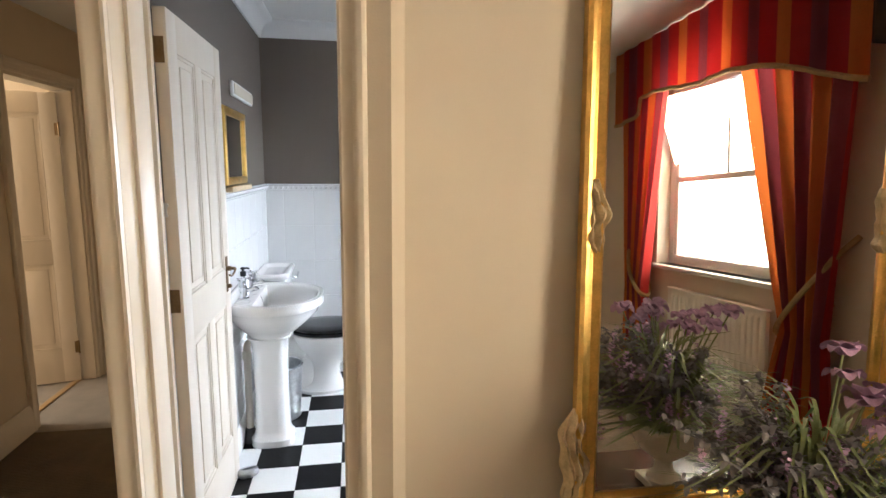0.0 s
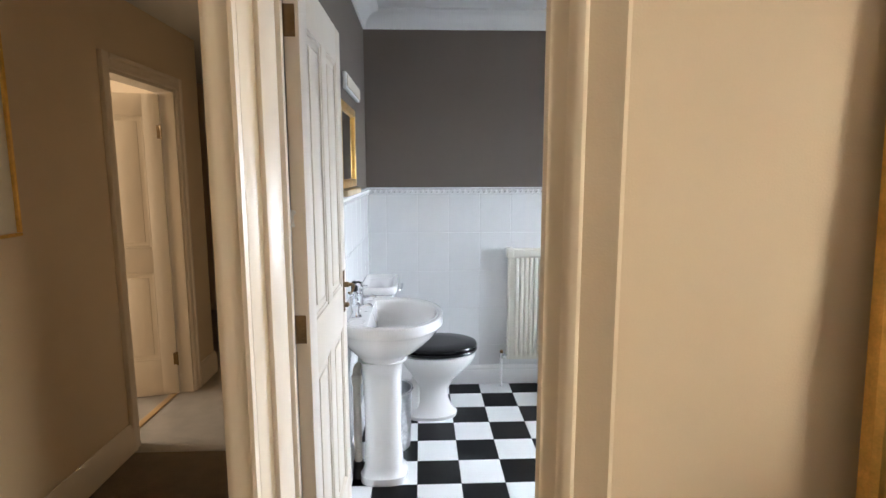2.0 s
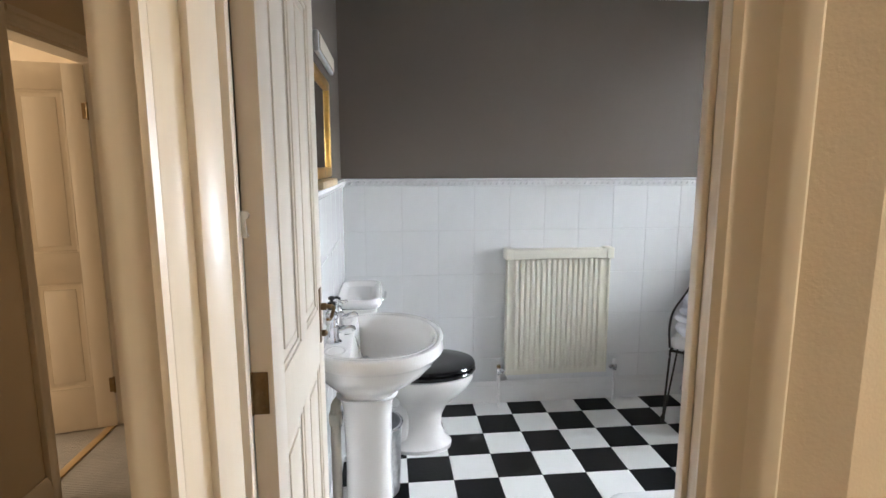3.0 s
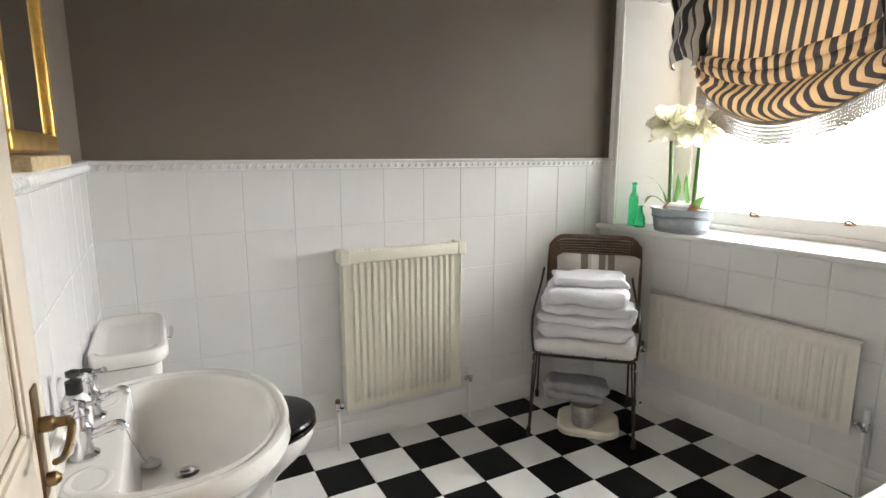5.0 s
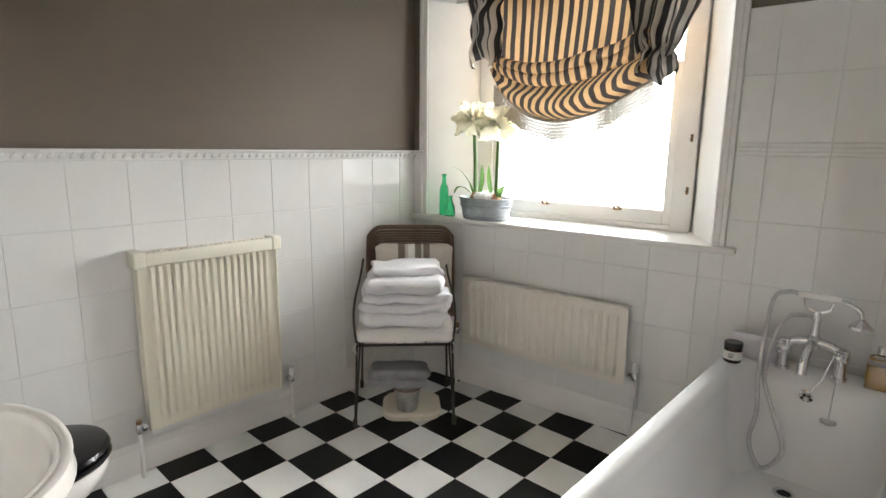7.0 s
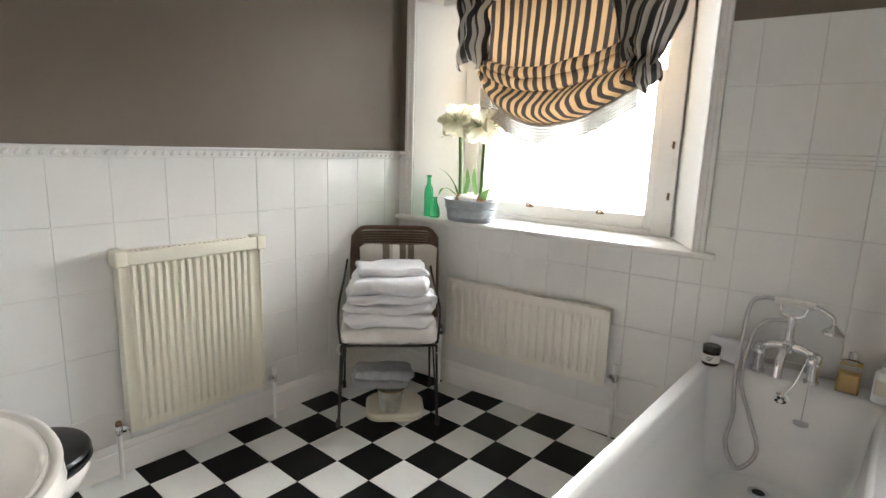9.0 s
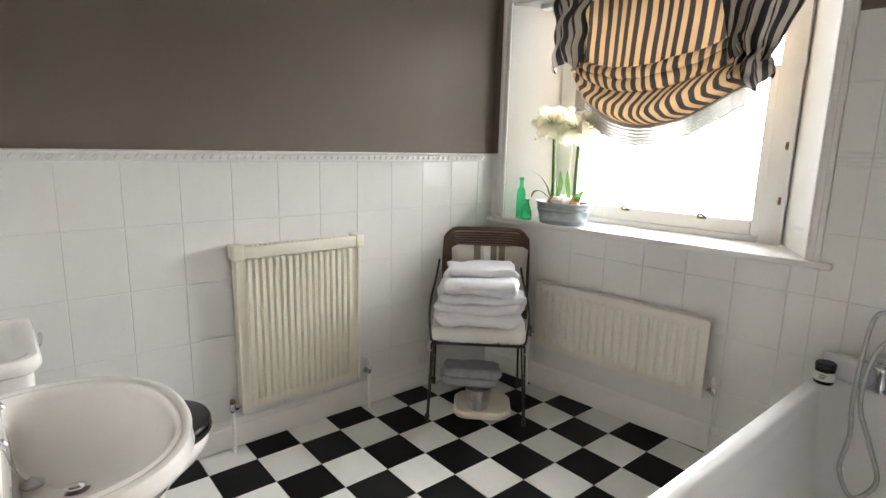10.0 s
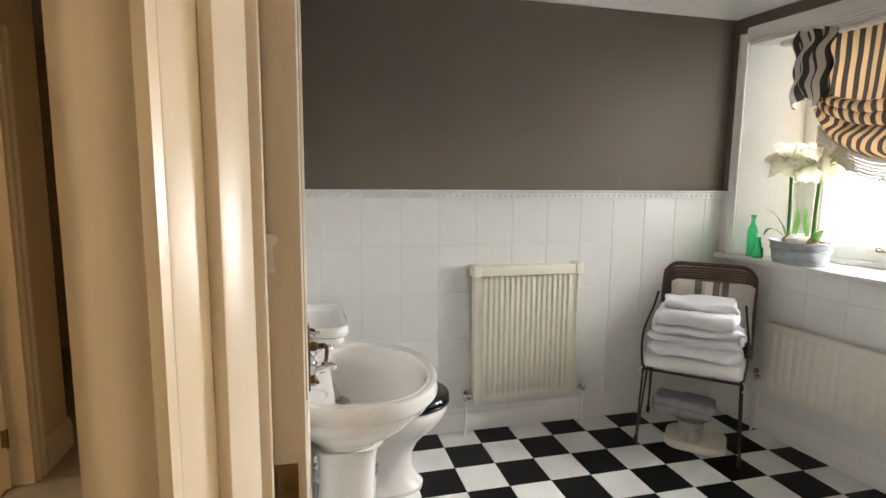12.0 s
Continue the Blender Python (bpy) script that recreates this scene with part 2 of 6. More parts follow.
def again(ob, m, parent=None):
    """One more object on the same mesh, at the pose m."""
    o = new(ob.name.split(".")[0], ob.data)
    o.matrix_basis = m
    o.parent = parent or ob.parent
    if ob.get("label"):
        o["label"] = ob["label"]
    return o


def thing(name, label, category, m=None, group=""):
    ob = new(name)
    ob.empty_display_size = 0.1
    if m is not None:
        ob.matrix_basis = m
    return tagged(ob, label, category, group)


def structure(ob, label, category):
    return tagged(ob, label, category, "", "structure")


def bbox(bm, x0, y0, z0, x1, y1, z1, bev=0.0, seg=2):
    """A box with bevelled edges."""
    vs = bmesh.ops.create_cube(bm, size=1.0)["verts"]
    for v in vs:
        v.co = Vector(((x0 + x1) / 2 + v.co.x * abs(x1 - x0), (y0 + y1) / 2 + v.co.y * abs(y1 - y0), (z0 + z1) / 2 + v.co.z * abs(z1 - z0)))
    if bev:
        es = list({e for v in vs for e in v.link_edges})
        bmesh.ops.bevel(bm, geom=es, offset=bev, segments=seg, affect="EDGES", profile=0.5)
    return bm


def box(x0, y0, z0, x1, y1, z1, bev=0.0, seg=2):
    return bbox(bmesh.new(), x0, y0, z0, x1, y1, z1, bev, seg)


def rings(bm, loops, close_first=True, close_last=True):
    """Skins a row of closed loops of the same count."""
    rows = [[bm.verts.new(p) for p in loop] for loop in loops]
    n = len(rows[0])
    for a, b in zip(rows, rows[1:]):
        for k in range(n):
            bm.faces.new((a[k], a[(k + 1) % n], b[(k + 1) % n], b[k]))
    if close_first:
        bm.faces.new(rows[0][::-1])
    if close_last:
        bm.faces.new(rows[-1])
    return bm


def lathe(bm, profile, centre=(0, 0, 0), n=24, axis="z", squash=1.0):
    """Turns (radius, height) pairs round an axis."""
    c = Vector(centre)
    loops = []
    for r, h in profile:
        loop = []
        for k in range(n):
            a = 2 * math.pi * k / n
            u, v = r * math.cos(a), r * math.sin(a) * squash
            loop.append(c + Vector({"z": (u, v, h), "x": (h, u, v), "y": (v, h, u)}[axis]))
        loops.append(loop)
    return rings(bm, loops)


def spline(pts, per=6):
    """A smooth line through points (Catmull-Rom)."""
    p = [Vector(q) for q in pts]
    p = [p[0] * 2 - p[1]] + p + [p[-1] * 2 - p[-2]]
    out = []
    for a, b, c, d in zip(p, p[1:], p[2:], p[3:]):
        for k in range(per):
            t = k / per
            out.append(0.5 * (2 * b + (c - a) * t + (2 * a - 5 * b + 4 * c - d) * t * t + (3 * b - a - 3 * c + d) * t ** 3))
    return out + [p[-2]]


def tube(bm, pts, r, n=8, taper=None):
    """A round bar along points; taper: radius at the end."""
    pts = [Vector(p) for p in pts]
    up, loops = Vector((0.31, 0.17, 0.93)), []
    for i, p in enumerate(pts):
        d = (pts[min(i + 1, len(pts) - 1)] - pts[max(i - 1, 0)]).normalized()
        side = d.cross(up)
        if side.length < 0.05:
            side = d.cross(Vector((1, 0, 0)))
        side.normalize()
        top = side.cross(d)
        rr = r if taper is None else r + (taper - r) * i / (len(pts) - 1)
        loops.append([p + (side * math.cos(2 * math.pi * k / n) + top * math.sin(2 * math.pi * k / n)) * rr for k in range(n)])
        up = top
    return rings(bm, loops)


def rounded(x0, y0, x1, y1, r, z, n=6):
    """A rounded rectangle at height z."""
    out = []
    for cx, cy, a0 in ((x1 - r, y1 - r, 0), (x0 + r, y1 - r, 90), (x0 + r, y0 + r, 180), (x1 - r, y0 + r, 270)):
        for k in range(n + 1):
            a = radians(a0 + 90 * k / n)
            out.append(Vector((cx + r * math.cos(a), cy + r * math.sin(a), z)))
    return out


def oval(cx, cy, a, b, z, n=40, least=None, power=2.0):
    out = []
    for k in range(n):
        t = 2 * math.pi * k / n
        c, s_ = math.cos(t), math.sin(t)
        x = cx + a * math.copysign(abs(c) ** (2 / power), c)
        y = cy + b * math.copysign(abs(s_) ** (2 / power), s_)
        out.append(Vector((x if least is None else max(least, x), y, z)))
    return out


def sheet(bm, grid, uvs=None, thick=0.0):
    """A cloth sheet from rows of points, with texture coordinates in metres."""
    rows = [[bm.verts.new(p) for p in row] for row in grid]
    lay = bm.loops.layers.uv.verify()
    for i in range(len(rows) - 1):
        for j in range(len(rows[0]) - 1):
            f = bm.faces.new((rows[i][j], rows[i][j + 1], rows[i + 1][j + 1], rows[i + 1][j]))
            if uvs:
                for loop, (a, b) in zip(f.loops, ((i, j), (i, j + 1), (i + 1, j + 1), (i + 1, j))):
                    loop[lay].uv = uvs[a][b]
    if thick:
        bmesh.ops.solidify(bm, geom=bm.faces[:], thickness=thick)
    return bm


# ---- plan: the bathroom ----
E, N, W, S_IN, S_OUT = 2.57, 0.04, 0.0, -2.42, -2.50
CEIL, LAND_CEIL = 2.46, 2.352
EAST = pose(2.545, 0, 0, 0, 0, 5.14) @ pose(-2.57, 0, 0)  # the east wall runs slightly out of square
LAND_E, LAND_S, HALL_W, HALL_N = 2.95, -6.2, -1.18, 2.2

# ---- bathroom shell ----
wall_north = part("wall_north", box(-0.10, N, -0.15, 2.95, N + 0.15, 2.60), "grey_paint", smooth=False)
structure(wall_north, "brown-grey painted wall above white ceramic tiles", "wall")
wall_west = part("wall_west", box(-0.10, -2.10, -0.15, W, N, 2.60), "grey_paint", smooth=False)
structure(wall_west, "brown-grey painted wall above white tiles behind the basin", "wall")

# east wall with splayed window recess
WIN_X, RV_L, RV_R, RV_LI, RV_RI, WIN_B, WIN_T = 2.85, -0.065, -1.635, -0.245, -1.465, 0.985, 2.205
bm = bmesh.new()
bbox(bm, E, RV_L, -0.15, 3.02, N, 2.60)
bbox(bm, E, -2.52, -0.15, 3.02, RV_R, 2.60)
bbox(bm, E, RV_R, -0.15, 3.02, RV_L, WIN_B - 0.03)
bbox(bm, E, RV_R, WIN_T, 3.02, RV_L, 2.60)
wall_east = structure(part("wall_east", bm, "grey_paint", smooth=False), "outer wall with a deep window recess, tiled below", "wall")
wall_east.matrix_basis = EAST
bm = bmesh.new()
for ya, yb in ((RV_L, RV_LI), (RV_R, RV_RI)):
    z0, z1 = WIN_B - 0.03, WIN_T
    q = [(E + 0.002, ya), (WIN_X + 0.06, yb), (WIN_X + 0.06, ya)]
    lo = [bm.verts.new((x, y, z0)) for x, y in q]
    hi = [bm.verts.new((x, y, z1)) for x, y in q]
    bm.faces.new(lo), bm.faces.new(hi)
    for k in range(3):
        bm.faces.new((lo[k], lo[(k + 1) % 3], hi[(k + 1) % 3], hi[k]))
part("window_reveal", bm, "white_paint", wall_east, smooth=False)
part("reveal_head", box(E, RV_R, WIN_T - 0.012, WIN_X + 0.06, RV_L, WIN_T - 0.001), "white_paint", wall_east, smooth=False)

wall_south = part("wall_south", box(0.69, S_OUT, -0.15, 2.95, S_IN, 2.60), "cream_paint", smooth=False)
structure(wall_south, "cream painted landing wall beside the bathroom door", "wall")
# the doorway stands in a short wall set at an angle; DW is its frame: x along the wall, y into the bathroom
DW = pose(-0.066, -2.232, 0, 0, 0, -24.7)
DOOR_W, DW_T = 0.722, 0.125
bm = bmesh.new()
bbox(bm, -0.100, 0, -0.15, -0.022, DW_T, 2.60), bbox(bm, DOOR_W + 0.022, 0, -0.15, 0.862, DW_T, 2.60)
bbox(bm, -0.022, 0, 2.042, DOOR_W + 0.022, DW_T, 2.60)
bm.transform(DW)
structure(part("wall_door", bm, "cream_paint", smooth=False), "cream painted angled wall round the bathroom door", "wall")
structure(part("ceiling", box(-0.10, -2.62, CEIL, 3.02, N + 0.15, CEIL + 0.1), "ceiling_paint", smooth=False), "white painted bathroom ceiling", "ceiling")
# south face inside the bathroom, tiled colour
structure(part("wall_south_lining", box(0.70, S_IN + 0.001, 0.0, E, S_IN + 0.006, CEIL), "wall_tile", smooth=False), "white tiled wall along the bath", "wall")


def coving(name, x0, y0, x1, y1, nx, ny):
    """A hollow-moulded cornice along a wall; (nx, ny) points into the room."""
    prof = [(0.0, -0.105), (0.012, -0.105), (0.018, -0.092)] + [(0.018 + 0.075 * (1 - math.cos(a)), -0.092 + 0.072 * math.sin(a)) for a in [k * math.pi / 12 for k in range(1, 7)]] + [(0.105, -0.012), (0.105, 0.0), (0.0, 0.0)]
    bm = bmesh.new()
    rings(bm, [[Vector((x + nx * d, y + ny * d, CEIL + h)) for d, h in prof] for x, y in ((x0, y0), (x1, y1))])
    return structure(part(name, bm, "ceiling_paint"), "white plaster coving", "coving")


coving("coving_north", W, N, E, N, 0, -1)
coving("coving_west", W, N, W, -2.1, 1, 0)
coving("coving_east", E, N, E, -2.46, -1, 0).matrix_basis = EAST


def skirting(name, x0, y0, x1, y1, nx, ny, h=0.138, t=0.018, mat="white_paint", label="white painted moulded skirting board"):
    prof = [(0.0, 0.005), (t, 0.005), (t, h * 0.74), (t * 0.8, h * 0.78), (t * 0.85, h * 0.84), (t * 0.45, h * 0.93), (t * 0.3, h), (0.0, h)]
    bm = bmesh.new()
    rings(bm, [[Vector((x + nx * d, y + ny * d, z)) for d, z in prof] for x, y in ((x0, y0), (x1, y1))])
    return structure(part(name, bm, mat), label, "skirting board")


skirting("baseboard_north", W, N - 0.004, E, N - 0.004, 0, -1)
skirting("baseboard_east", E - 0.004, N, E - 0.004, -2.4, -1, 0).matrix_basis = EAST
skirting("baseboard_west", W + 0.004, N, W + 0.004, -2.1, 1, 0)


def dado(name, x0, y0, x1, y1, nx, ny):
    """A rope-moulded border tile strip along a wall."""
    a, b = Vector((x0, y0, 0)), Vector((x1, y1, 0))
    d, n = (b - a), Vector((nx, ny, 0))
    length = d.length
    d.normalize()
    bm = bmesh.new()
    prof = [(0.0, 1.316), (0.010, 1.316), (0.013, 1.320), (0.010, 1.325), (0.009, 1.347), (0.014, 1.351), (0.016, 1.357), (0.012, 1.362), (0.0, 1.363)]
    rings(bm, [[p + n * q + Vector((0, 0, z)) for q, z in prof] for p in (a, b)])
    count = int(length / 0.0345)
    for k in range(count):
        c = a + d * (k + 0.5) * length / count + n * 0.009 + Vector((0, 0, 1.336))
        loops = []
        for u, s_ in ((-0.017, 0.15), (-0.011, 0.8), (0.0, 1.0), (0.011, 0.8), (0.017, 0.15)):
            ax = d * u * 0.62 + Vector((0, 0, 0.62 * u))
            loops.append([c + ax + (d * 0.7 - Vector((0, 0, 0.7))) * math.cos(t) * 0.0085 * s_ + n * math.sin(t) * 0.008 * s_ for t in [2 * math.pi * i / 8 for i in range(8)]])
        rings(bm, loops)
    ob = structure(part(name, bm, "border_tile"), "white ceramic border with a rope pattern", "tile border")
    return ob


dado("trim_north", W, N - 0.006, E, N - 0.006, 0, -1)
dado("trim_west", W + 0.006, N, W + 0.006, -2.1, 1, 0)
dado("trim_east", E - 0.006, N, E - 0.006, RV_L + 0.02, -1, 0).matrix_basis = EAST

# window trim, sill
bm = bmesh.new()


def moulding(bm, path, normal, side, width, depth):
    """An architrave: a stepped section swept along two-point runs; side points away from the opening."""
    nrm, sd = Vector(normal), Vector(side)
    prof = [(0, 0), (0, depth * 0.55), (width * 0.12, depth * 0.7), (width * 0.2, depth * 0.55), (width * 0.55, depth * 0.62), (width * 0.66, depth * 0.95), (width * 0.8, depth), (width * 0.95, depth * 0.9), (width, depth * 0.6), (width, 0)]
    return rings(bm, [[Vector(p) + sd * u + nrm * v for u, v in prof] for p in path])


moulding(bm, ((E, RV_L, 0.985), (E, RV_L, WIN_T + 0.055)), (-1, 0, 0), (0, 1, 0), 0.055, 0.022)
moulding(bm, ((E, RV_R, 0.985), (E, RV_R, WIN_T + 0.055)), (-1, 0, 0), (0, -1, 0), 0.055, 0.022)
moulding(bm, ((E, RV_R, WIN_T), (E, RV_L, WIN_T)), (-1, 0, 0), (0, 0, 1), 0.085, 0.022)
structure(part("window_trim", bm, "white_paint"), "white painted window architrave", "window trim").matrix_basis = EAST
bm = box(E - 0.045, RV_R - 0.10, 0.957, WIN_X + 0.02, N - 0.002, 0.985, 0.008)
structure(part("window_sill_board", bm, "white_paint"), "white painted deep window sill", "window sill").matrix_basis = EAST

# sash window
window_1 = structure(new("window_1"), "white sash window with obscured bright daylight", "window")
window_1.matrix_basis = EAST
bm = bmesh.new()
bbox(bm, WIN_X, RV_LI - 0.085, WIN_B, WIN_X + 0.06, RV_LI + 0.01, WIN_T, 0.004)
bbox(bm, WIN_X, RV_RI - 0.01, WIN_B, WIN_X + 0.06, RV_RI + 0.085, WIN_T, 0.004)
bbox(bm, WIN_X, RV_RI + 0.085, WIN_B, WIN_X + 0.06, RV_LI - 0.085, WIN_B + 0.03, 0.004)
bbox(bm, WIN_X, RV_RI + 0.085, WIN_T - 0.05, WIN_X + 0.06, RV_LI - 0.085, WIN_T, 0.004)
part("window_frame", bm, "white_paint", window_1)
ya, yb = RV_LI - 0.085, RV_RI + 0.085
bm = bmesh.new()
bbox(bm, WIN_X + 0.012, ya - 0.04, WIN_B + 0.03, WIN_X + 0.05, ya, 1.80, 0.004)
bbox(bm, WIN_X + 0.012, yb, WIN_B + 0.03, WIN_X + 0.05, yb + 0.04, 1.80, 0.004)
bbox(bm, WIN_X + 0.012, yb + 0.04, WIN_B + 0.03, WIN_X + 0.05, ya - 0.04, WIN_B + 0.10, 0.004)
bbox(bm, WIN_X + 0.012, yb + 0.04, 1.76, WIN_X + 0.05, ya - 0.04, 1.80, 0.004)
part("lower_sash", bm, "white_paint", window_1)
part("pane", box(WIN_X + 0.028, yb + 0.035, WIN_B + 0.095, WIN_X + 0.032, ya - 0.035, 1.765), "window_glass", window_1).visible_shadow = False
part("pane", box(WIN_X + 0.048, yb + 0.01, 1.802, WIN_X + 0.052, ya - 0.01, WIN_T - 0.045), "window_glass", window_1).visible_shadow = False
for yy in (-0.70, -1.115):
    bm = bmesh.new()
    bbox(bm, WIN_X - 0.002, yy - 0.022, 1.070, WIN_X + 0.012, yy + 0.022, 1.082, 0.003)
    tube(bm, [(WIN_X + 0.004, yy - 0.016, 1.078), (WIN_X - 0.018, yy - 0.012, 1.092), (WIN_X - 0.022, yy, 1.096), (WIN_X - 0.018, yy + 0.012, 1.092), (WIN_X + 0.004, yy + 0.016, 1.078)], 0.005)
    part("sash_lift", bm, "brass", window_1, "small brass sash lift")
for zz in (1.19, 1.44):
    bm = box(WIN_X - 0.007, RV_RI + 0.008, zz - 0.018, WIN_X, RV_RI + 0.020, zz + 0.018, 0.002)
    tube(bm, [(WIN_X - 0.007, RV_RI + 0.014, zz), (WIN_X - 0.02, RV_RI + 0.016, zz - 0.006)], 0.004)
    part("window_catch", bm, "brass", window_1, "small brass catch")
structure(part("backdrop_east", box(3.75, -3.2, 0.85, 3.77, 1.4, 4.0), "bright_backdrop", smooth=False), "bright overexposed daylight outside the window", "backdrop")

# ---- landing and hall shell ----
bm = bmesh.new()
bbox(bm, HALL_W - 0.3, LAND_S, -0.2, LAND_E, -2.471, 0.0)
bbox(bm, HALL_W - 0.12, -2.47, -0.2, -0.1005, -0.82, 0.0)
sill_ = box(-0.10, -0.30, -0.004, 0.862, 0.05, 0.005)
sill_.transform(DW)
structure(part("floor_landing", bm, "carpet_brown", smooth=False), "brown ribbed landing carpet", "carpet")
structure(part("floor_threshold", sill_, "carpet_brown", smooth=False), "brown landing carpet at the bathroom threshold", "carpet")
bm = box(-3.4, -0.818, -0.2, -0.10, HALL_N, 0.002)
structure(part("floor_hall", bm, "carpet_light", smooth=False), "pale hall carpet", "carpet")
HD0, HD1, HDT = -0.74, 0.0, 1.975
bm = bmesh.new()
bbox(bm, HALL_W - 0.12, LAND_S, -0.1, HALL_W, HD0, 2.6)
bbox(bm, HALL_W - 0.12, HD0, HDT, HALL_W, HD1, 2.6)
bbox(bm, HALL_W - 0.12, HD1, -0.1, HALL_W, 0.36, 2.6)
structure(part("wall_hall_west", bm, "hall_paint", smooth=False), "beige painted hall wall with a doorway", "wall")
bm = bmesh.new()
bbox(bm, -2.3, HALL_N, -0.1, -0.1, HALL_N + 0.12, 2.6)
bbox(bm, -2.42, 0.36, -0.1, -2.3, HALL_N, 2.6)
bbox(bm, -2.42, 0.24, -0.1, HALL_W - 0.12, 0.36, 2.6)
structure(part("wall_hall_north", bm, "hall_paint", smooth=False), "beige painted wall at the end of the hall", "wall")
bm = bmesh.new()
bbox(bm, -0.18, N + 0.15, -0.1, -0.10, HALL_N, 2.6)
bbox(bm, -0.18, -2.08, -0.1, -0.1005, N + 0.15, 2.6)
structure(part("wall_hall_east", bm, "hall_paint", smooth=False), "beige painted hall wall behind the bathroom", "wall")
structure(part("ceiling_landing", box(-3.5, LAND_S, 2.598, LAND_E, -2.501, 2.70), "ceiling_paint", smooth=False), "white landing ceiling", "ceiling")
structure(part("ceiling_hall", box(-3.5, -2.5, LAND_CEIL, -0.1, HALL_N + 0.1, 2.70), "ceiling_paint", smooth=False), "white hall ceiling", "ceiling")
structure(part("wall_landing_south", box(HALL_W - 0.3, LAND_S - 0.12, -0.1, LAND_E + 0.4, LAND_S, 2.6), "cream_paint", smooth=False), "cream painted landing wall", "wall")
LW0, LW1, LWB, LWT = -4.98, -3.72, 0.95, 2.28
bm = bmesh.new()
bbox(bm, LAND_E, LAND_S, -0.1, LAND_E + 0.2, LW0, 2.6)
bbox(bm, LAND_E, LW1, -0.1, LAND_E + 0.2, -2.5, 2.6)
bbox(bm, LAND_E, LW0, -0.1, LAND_E + 0.2, LW1, LWB)
bbox(bm, LAND_E, LW0, LWT, LAND_E + 0.2, LW1, 2.6)
structure(part("wall_landing_east", bm, "cream_paint", smooth=False), "cream painted wall with a sash window", "wall")
structure(part("backdrop_landing", box(3.9, -7.4, -0.2, 3.92, -2.0, 3.4), "daylight_backdrop", smooth=False), "bright overexposed daylight outside the landing window", "backdrop")
# unseen walls; the opening in them is assumed, to let light in
bm = bmesh.new()
bbox(bm, -3.52, -2.0, -0.1, -3.4, -1.0, 2.6), bbox(bm, -3.52, 0.0, -0.1, -3.4, 0.36, 2.6), bbox(bm, -3.52, -1.0, -0.1, -3.4, 0.0, 0.9), bbox(bm, -3.52, -1.0, 2.2, -3.4, 0.0, 2.6)
bbox(bm, -3.4, -2.0, -0.1, HALL_W - 0.12, -1.9, 2.6), bbox(bm, -3.4, 0.24, -0.1, -2.42, 0.36, 2.6)
structure(part("wall_side_room", bm, "cream_paint", smooth=False), "cream painted walls of the side room", "wall")
structure(part("floor_side_room", box(-3.4, -1.9, -0.2, HALL_W - 0.12, -0.82, 0.0), "carpet_light", smooth=False), "pale carpet of the side room", "carpet")
skirting("baseboard_hall", HALL_W + 0.004, -6.1, HALL_W + 0.004, HD0 - 0.075, 1, 0, 0.16, 0.02, "cream_gloss", "cream painted skirting board")
skirting("baseboard_hall_end", HALL_W + 0.004, HD1 + 0.075, HALL_W + 0.004, 0.36, 1, 0, 0.16, 0.02, "cream_gloss", "cream painted skirting board")
skirting("baseboard_landing", 0.78, S_OUT - 0.004, 2.95, S_OUT - 0.004, 0, -1, 0.16, 0.02, "cream_gloss", "cream painted skirting board")

# ---- bathroom door frame and door ----
for nm, path, side, wide in (("hinge_side", ((0.0, 0, 0.0), (0.0, 0, 2.02)), (-1, 0, 0), 0.095), ("latch_side", ((DOOR_W, 0, 0.0), (DOOR_W, 0, 2.02)), (1, 0, 0), 0.075), ("head", ((-0.09, 0, 2.022), (DOOR_W + 0.075, 0, 2.022)), (0, 0, 1), 0.075)):
    bm = moulding(bmesh.new(), path, (0, -1, 0), side, wide, 0.024)
    bm.transform(DW)
    structure(part("door_architrave_" + nm, bm, "cream_gloss"), "cream gloss moulded door architrave", "architrave")
door_frame = structure(new("door_frame"), "cream gloss door lining with a stop", "door frame")
for nm, q in (("lining", (-0.022, 0.001, 0.0, 0.0, DW_T, 2.02)), ("lining", (DOOR_W, 0.001, 0.0, DOOR_W + 0.022, DW_T, 2.02)), ("lining", (-0.022, 0.001, 2.02, DOOR_W + 0.022, DW_T, 2.042)),
              ("stop", (0.0, 0.055, 0.0, 0.017, 0.116, 2.02)), ("stop", (DOOR_W - 0.008, 0.055, 0.0, DOOR_W, 0.116, 2.02)), ("stop", (0.017, 0.055, 2.006, DOOR_W - 0.008, 0.116, 2.02))):
    bm = box(*q, 0.003)
    bm.transform(DW)
    part(nm, bm, "cream_gloss", door_frame)
# added filler: a cream strip for the light seen through the hinge gap
part("hinge_gap_filler", box(-0.060, -2.128, 0.0, 0.009, -2.102, 2.02, 0.003), "cream_gloss", door_frame)


